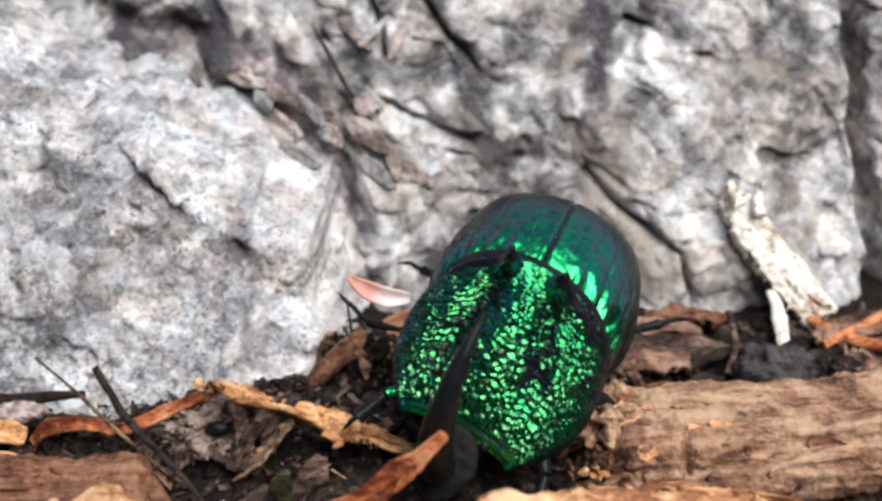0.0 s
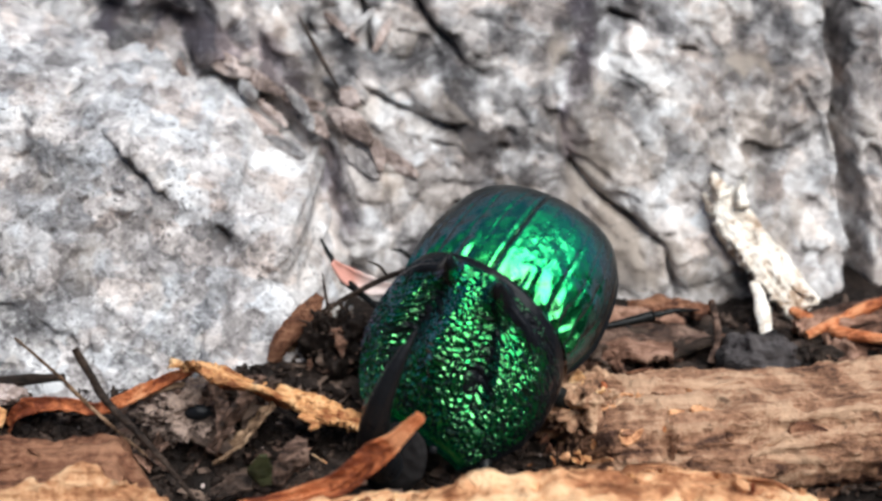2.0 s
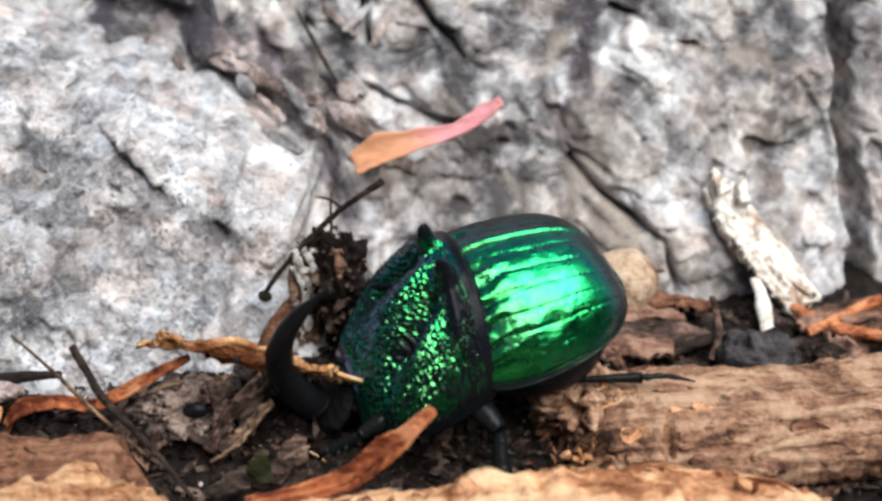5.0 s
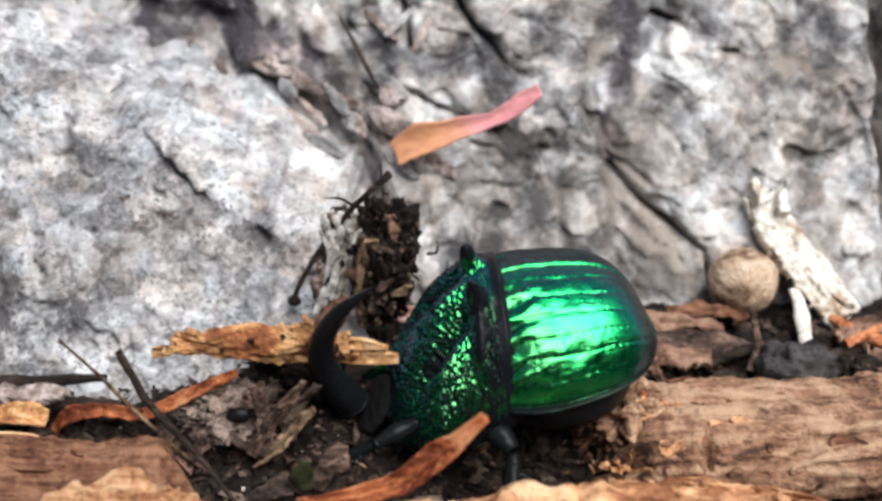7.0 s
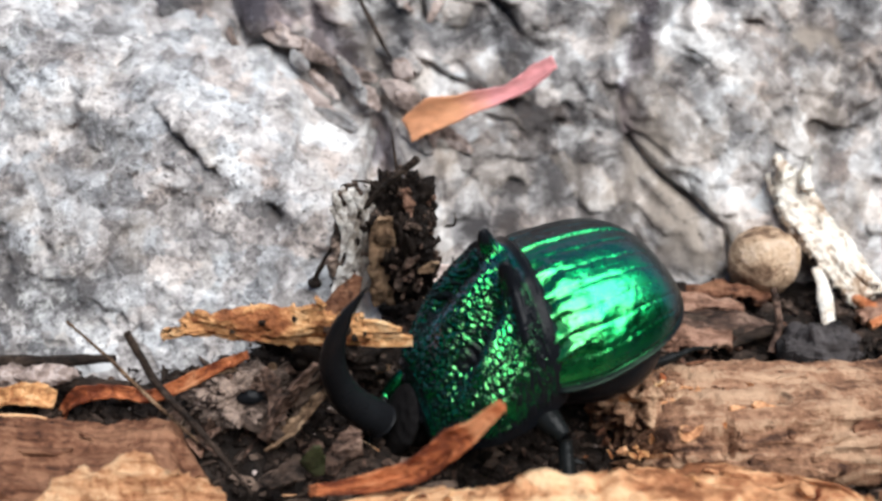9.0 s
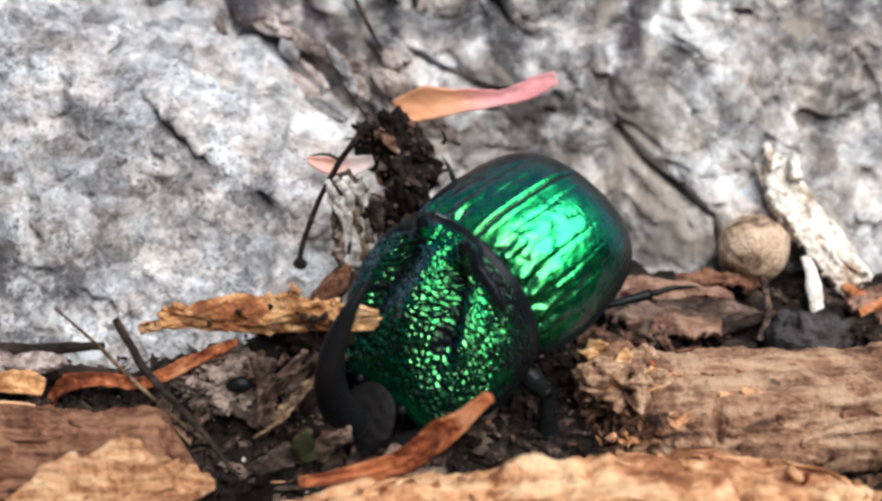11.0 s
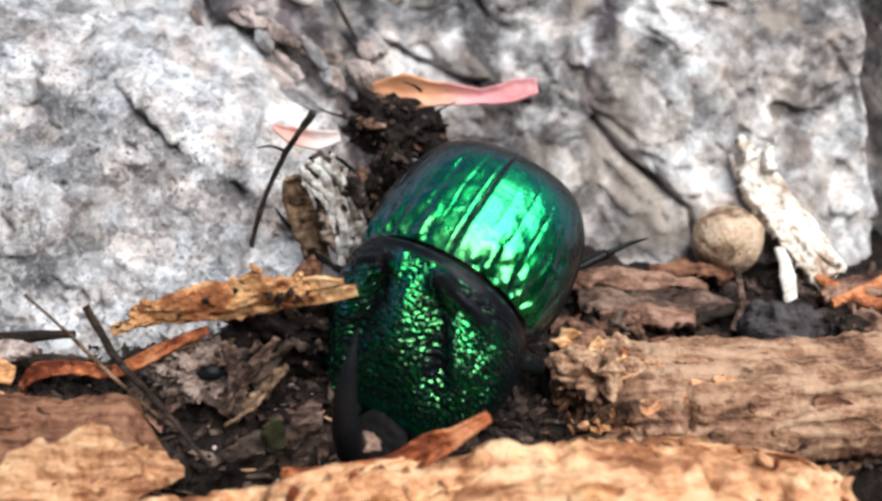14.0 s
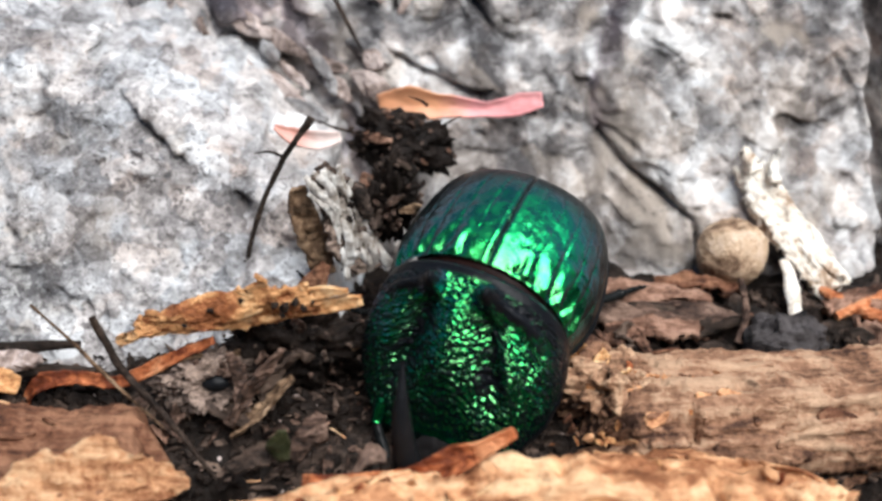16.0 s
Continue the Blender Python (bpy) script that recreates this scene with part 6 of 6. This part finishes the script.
    walk(LEAF, [(0, mm(-7.6, -12.4, 7.2)), (2.0, mm(-7.8, -12.4, 7.0)), (3.5, mm(-7.4, -12.5, 6.9)), (4.2, mm(-7.4, -12.5, 7.0)), (6.3, mm(-6.7, -12.8, 8.1)), (9.2, mm(-6.6, -12.8, 8.1)), (11.3, mm(-6.7, -12.5, 7.3)), (13.5, mm(-6.9, -12.4, 7.0)), (14.0, mm(-5.6, -12.4, 5.7, 0, 11, 0)), (15.0, mm(-5.0, -12.4, 5.6, 0, 13, 0)), (16, mm(-4.6, -12.4, 5.8, 0, 14, 0))])
    walk(PINKLEAF, [(0, mm(-1.0, 9.5, 3.0, 0, 10, 0)), (2.0, mm(2.0, 13.0, 4.0, 0, 6, 0)), (2.5, mm(2.6, 15.0, 6.0, 0, 0, 0)), (3.0, mm(2.2, 16.0, 6.2, -40, -18, 0)), (3.5, mm(2.0, 16.0, 7.3, -45, -12, 0)), (3.95, mm(2.8, 16.0, 6.6, -65, -8, 0)), (4.2, mm(0.4, 16.4, 11.2, -30, -8, 0)), (4.6, mm(-2.0, 17.5, 12.4, -15, -4, 0)), (6.3, mm(-2.6, 19.4, 13.6, 0, -4, 0)), (6.5, mm(-0.4, 19.4, 12.8, 0, 0, 0)), (6.8, mm(-2.4, 19.4, 13.6, 0, -6, 0)), (9.2, mm(-2.6, 19.4, 13.6, 0, -8, 0)), (11.3, mm(-2.2, 18.8, 13.0, 0, 8, 0)), (12.5, mm(-2.0, 18.8, 12.9, 10, 12, 0)), (16, mm(-2.0, 18.8, 12.7, 10, 14, 0))])
    walk(CLUMP, [(0, mm(-8.6, 4.5, 2.2)), (2.0, mm(-9.0, 4.5, 3.0)), (4.2, mm(-9.4, 5.5, 6.0, 0, 10, 0)), (6.3, mm(-8.4, 8.0, 10.0, 0, 5, 0)), (9.2, mm(-8.0, 8.6, 10.4, 0, 0, 0)), (11.3, mm(-7.4, 13.5, 12.0, 0, -40, 0)), (12.5, mm(-6.4, 15.4, 12.0, 0, -70, 0)), (16, mm(-6.0, 15.6, 11.6, 0, -75, 0))])
    walk(TWIG_OB, [(0, mm(-12.6, 4.5, -3.0, 0, 40, 0)), (1.3, mm(-12.6, 4.8, -1.0, 0, 40, 0)), (2.5, mm(-12.6, 5.4, 6.2, 0, 36, 0)), (4.0, mm(-13.2, 5.8, 6.8, 0, 32, 0)), (6.3, mm(-14.6, 6.2, 6.6, 0, 14, 0)), (7.5, mm(-14.8, 6.3, 6.6, 0, 14, 0)), (9.2, mm(-14.2, 6.5, 6.2, 0, 16, 0)), (11.3, mm(-14.8, 7.4, 6.2, 0, 4, 0)), (12.5, mm(-16.0, 7.4, 6.0, 0, 8, 0)), (14.0, mm(-16.2, 7.8, 5.6, 0, 3, 0)), (16, mm(-16.7, 7.8, 6.0, 0, 3, 0))])
    walk(BALL, [(0, mm(6.5, 9.5, 4.2, 0, -200, 0)), (4.2, mm(6.5, 9.5, 4.2, 0, -200, 0)), (4.8, mm(10.5, 10.5, 4.3, 0, -130, 0)), (5.4, mm(15.0, 11.4, 4.4, 0, -60, 0)), (6.0, mm(18.4, 11.9, 4.5, 0, 0, 0)), (16, mm(18.4, 11.9, 4.5, 0, 0, 0))])
    walk(STRIPED_OB, [(0, mm(-8.6, 6.5, 1.6, 0, 20, 0)), (4.2, mm(-9.4, 6.5, 4.0, 0, 20, 0)), (6.3, mm(-11.2, 6.8, 9.6, 0, 25, 0)), (9.2, mm(-11.0, 6.8, 9.8, 0, 20, 0)), (11.3, mm(-10.0, 7.2, 9.6, 0, 10, 0)), (13.5, mm(-9.4, 7.4, 10.2, 0, 0, 0)), (16, mm(-9.4, 7.4, 10.2, 0, 0, 0))])
    walk(SCRAP, [(0, mm(-11.0, 5.6, 2.0, 0, 20, 0)), (4.2, mm(-12.0, 5.8, 5.0, 0, 10, 0)), (6.3, mm(-9.4, 6.0, 8.4, 0, 15, 0)), (9.2, mm(-9.4, 6.0, 8.6, 0, 15, 0)), (11.3, mm(-11.4, 6.6, 9.0, 0, 8, 0)), (13.5, mm(-12.2, 6.8, 9.4, 0, 0, 0)), (16, mm(-12.2, 6.8, 9.4, 0, 0, 0))])
    walk(DUG_SCRAP, [(0, mm(3.4, -1.6, -3.2, 0, 10, 0)), (1.4, mm(3.0, -1.4, -2.4, 0, 10, 0)), (2.6, mm(2.0, 0, -0.2)), (16, mm(2.0, 0, -0.2))])
    walk(PETAL, [(0, mm(-7.0, 6.0, 8.5, 0, 20, 0)), (1.0, mm(-8.1, 8.0, 11.2, 0, 20, 0)), (1.5, mm(-7.8, 7.2, 10.6, 0, 30, 0)), (2.3, mm(-6.8, 6.5, 6.6, 0, 20, 0)), (4.2, mm(-6.5, 6.5, 4.6, 0, 0, 0)), (6.3, mm(-6.0, 7.0, 5.0, 0, 0, 0)), (9.2, mm(-6.5, 8.5, 6.4, 0, 0, 0)), (11.3, mm(-12.0, 12.0, 12.6, 0, -5, 0)), (12.5, mm(-12.2, 12.0, 13.8, 0, -8, 0)), (14.0, mm(-12.1, 12.0, 13.1, 0, 5, 0)), (16, mm(-12.4, 12.0, 13.9, 0, 5, 0))])
    walk(SPOIL, [(0, mm(-11.6, -0.2, -0.6)), (4.2, mm(-11.8, -0.2, 0.4)), (6.3, mm(-13.6, 0.8, 3.8)), (9.2, mm(-13.6, 0.8, 4.0)), (11.3, mm(-13.0, 0.2, 4.6, 0, -6, 0)), (16, mm(-12.9, 0, 4.9, 0, -8, 0))])
    walk(HEAP, [(0, mm(-7.5, 5.0, 0.6)), (2.0, mm(-8.0, 5.0, 2.0)), (4.2, mm(-8.6, 5.4, 5.0)), (6.3, mm(-8.4, 6.4, 8.0)), (7.5, mm(-8.4, 6.4, 8.2)), (9.2, mm(-7.4, 6.6, 8.4)), (11.3, mm(-7.0, 8.6, 10.0, 0, 5, 0)), (12.5, mm(-7.4, 9.0, 10.8, 0, 10, 0)), (14.0, mm(-6.4, 9.0, 10.4, 0, 10, 0)), (16, mm(-6.6, 9.0, 10.8, 0, 10, 0))])


motions()
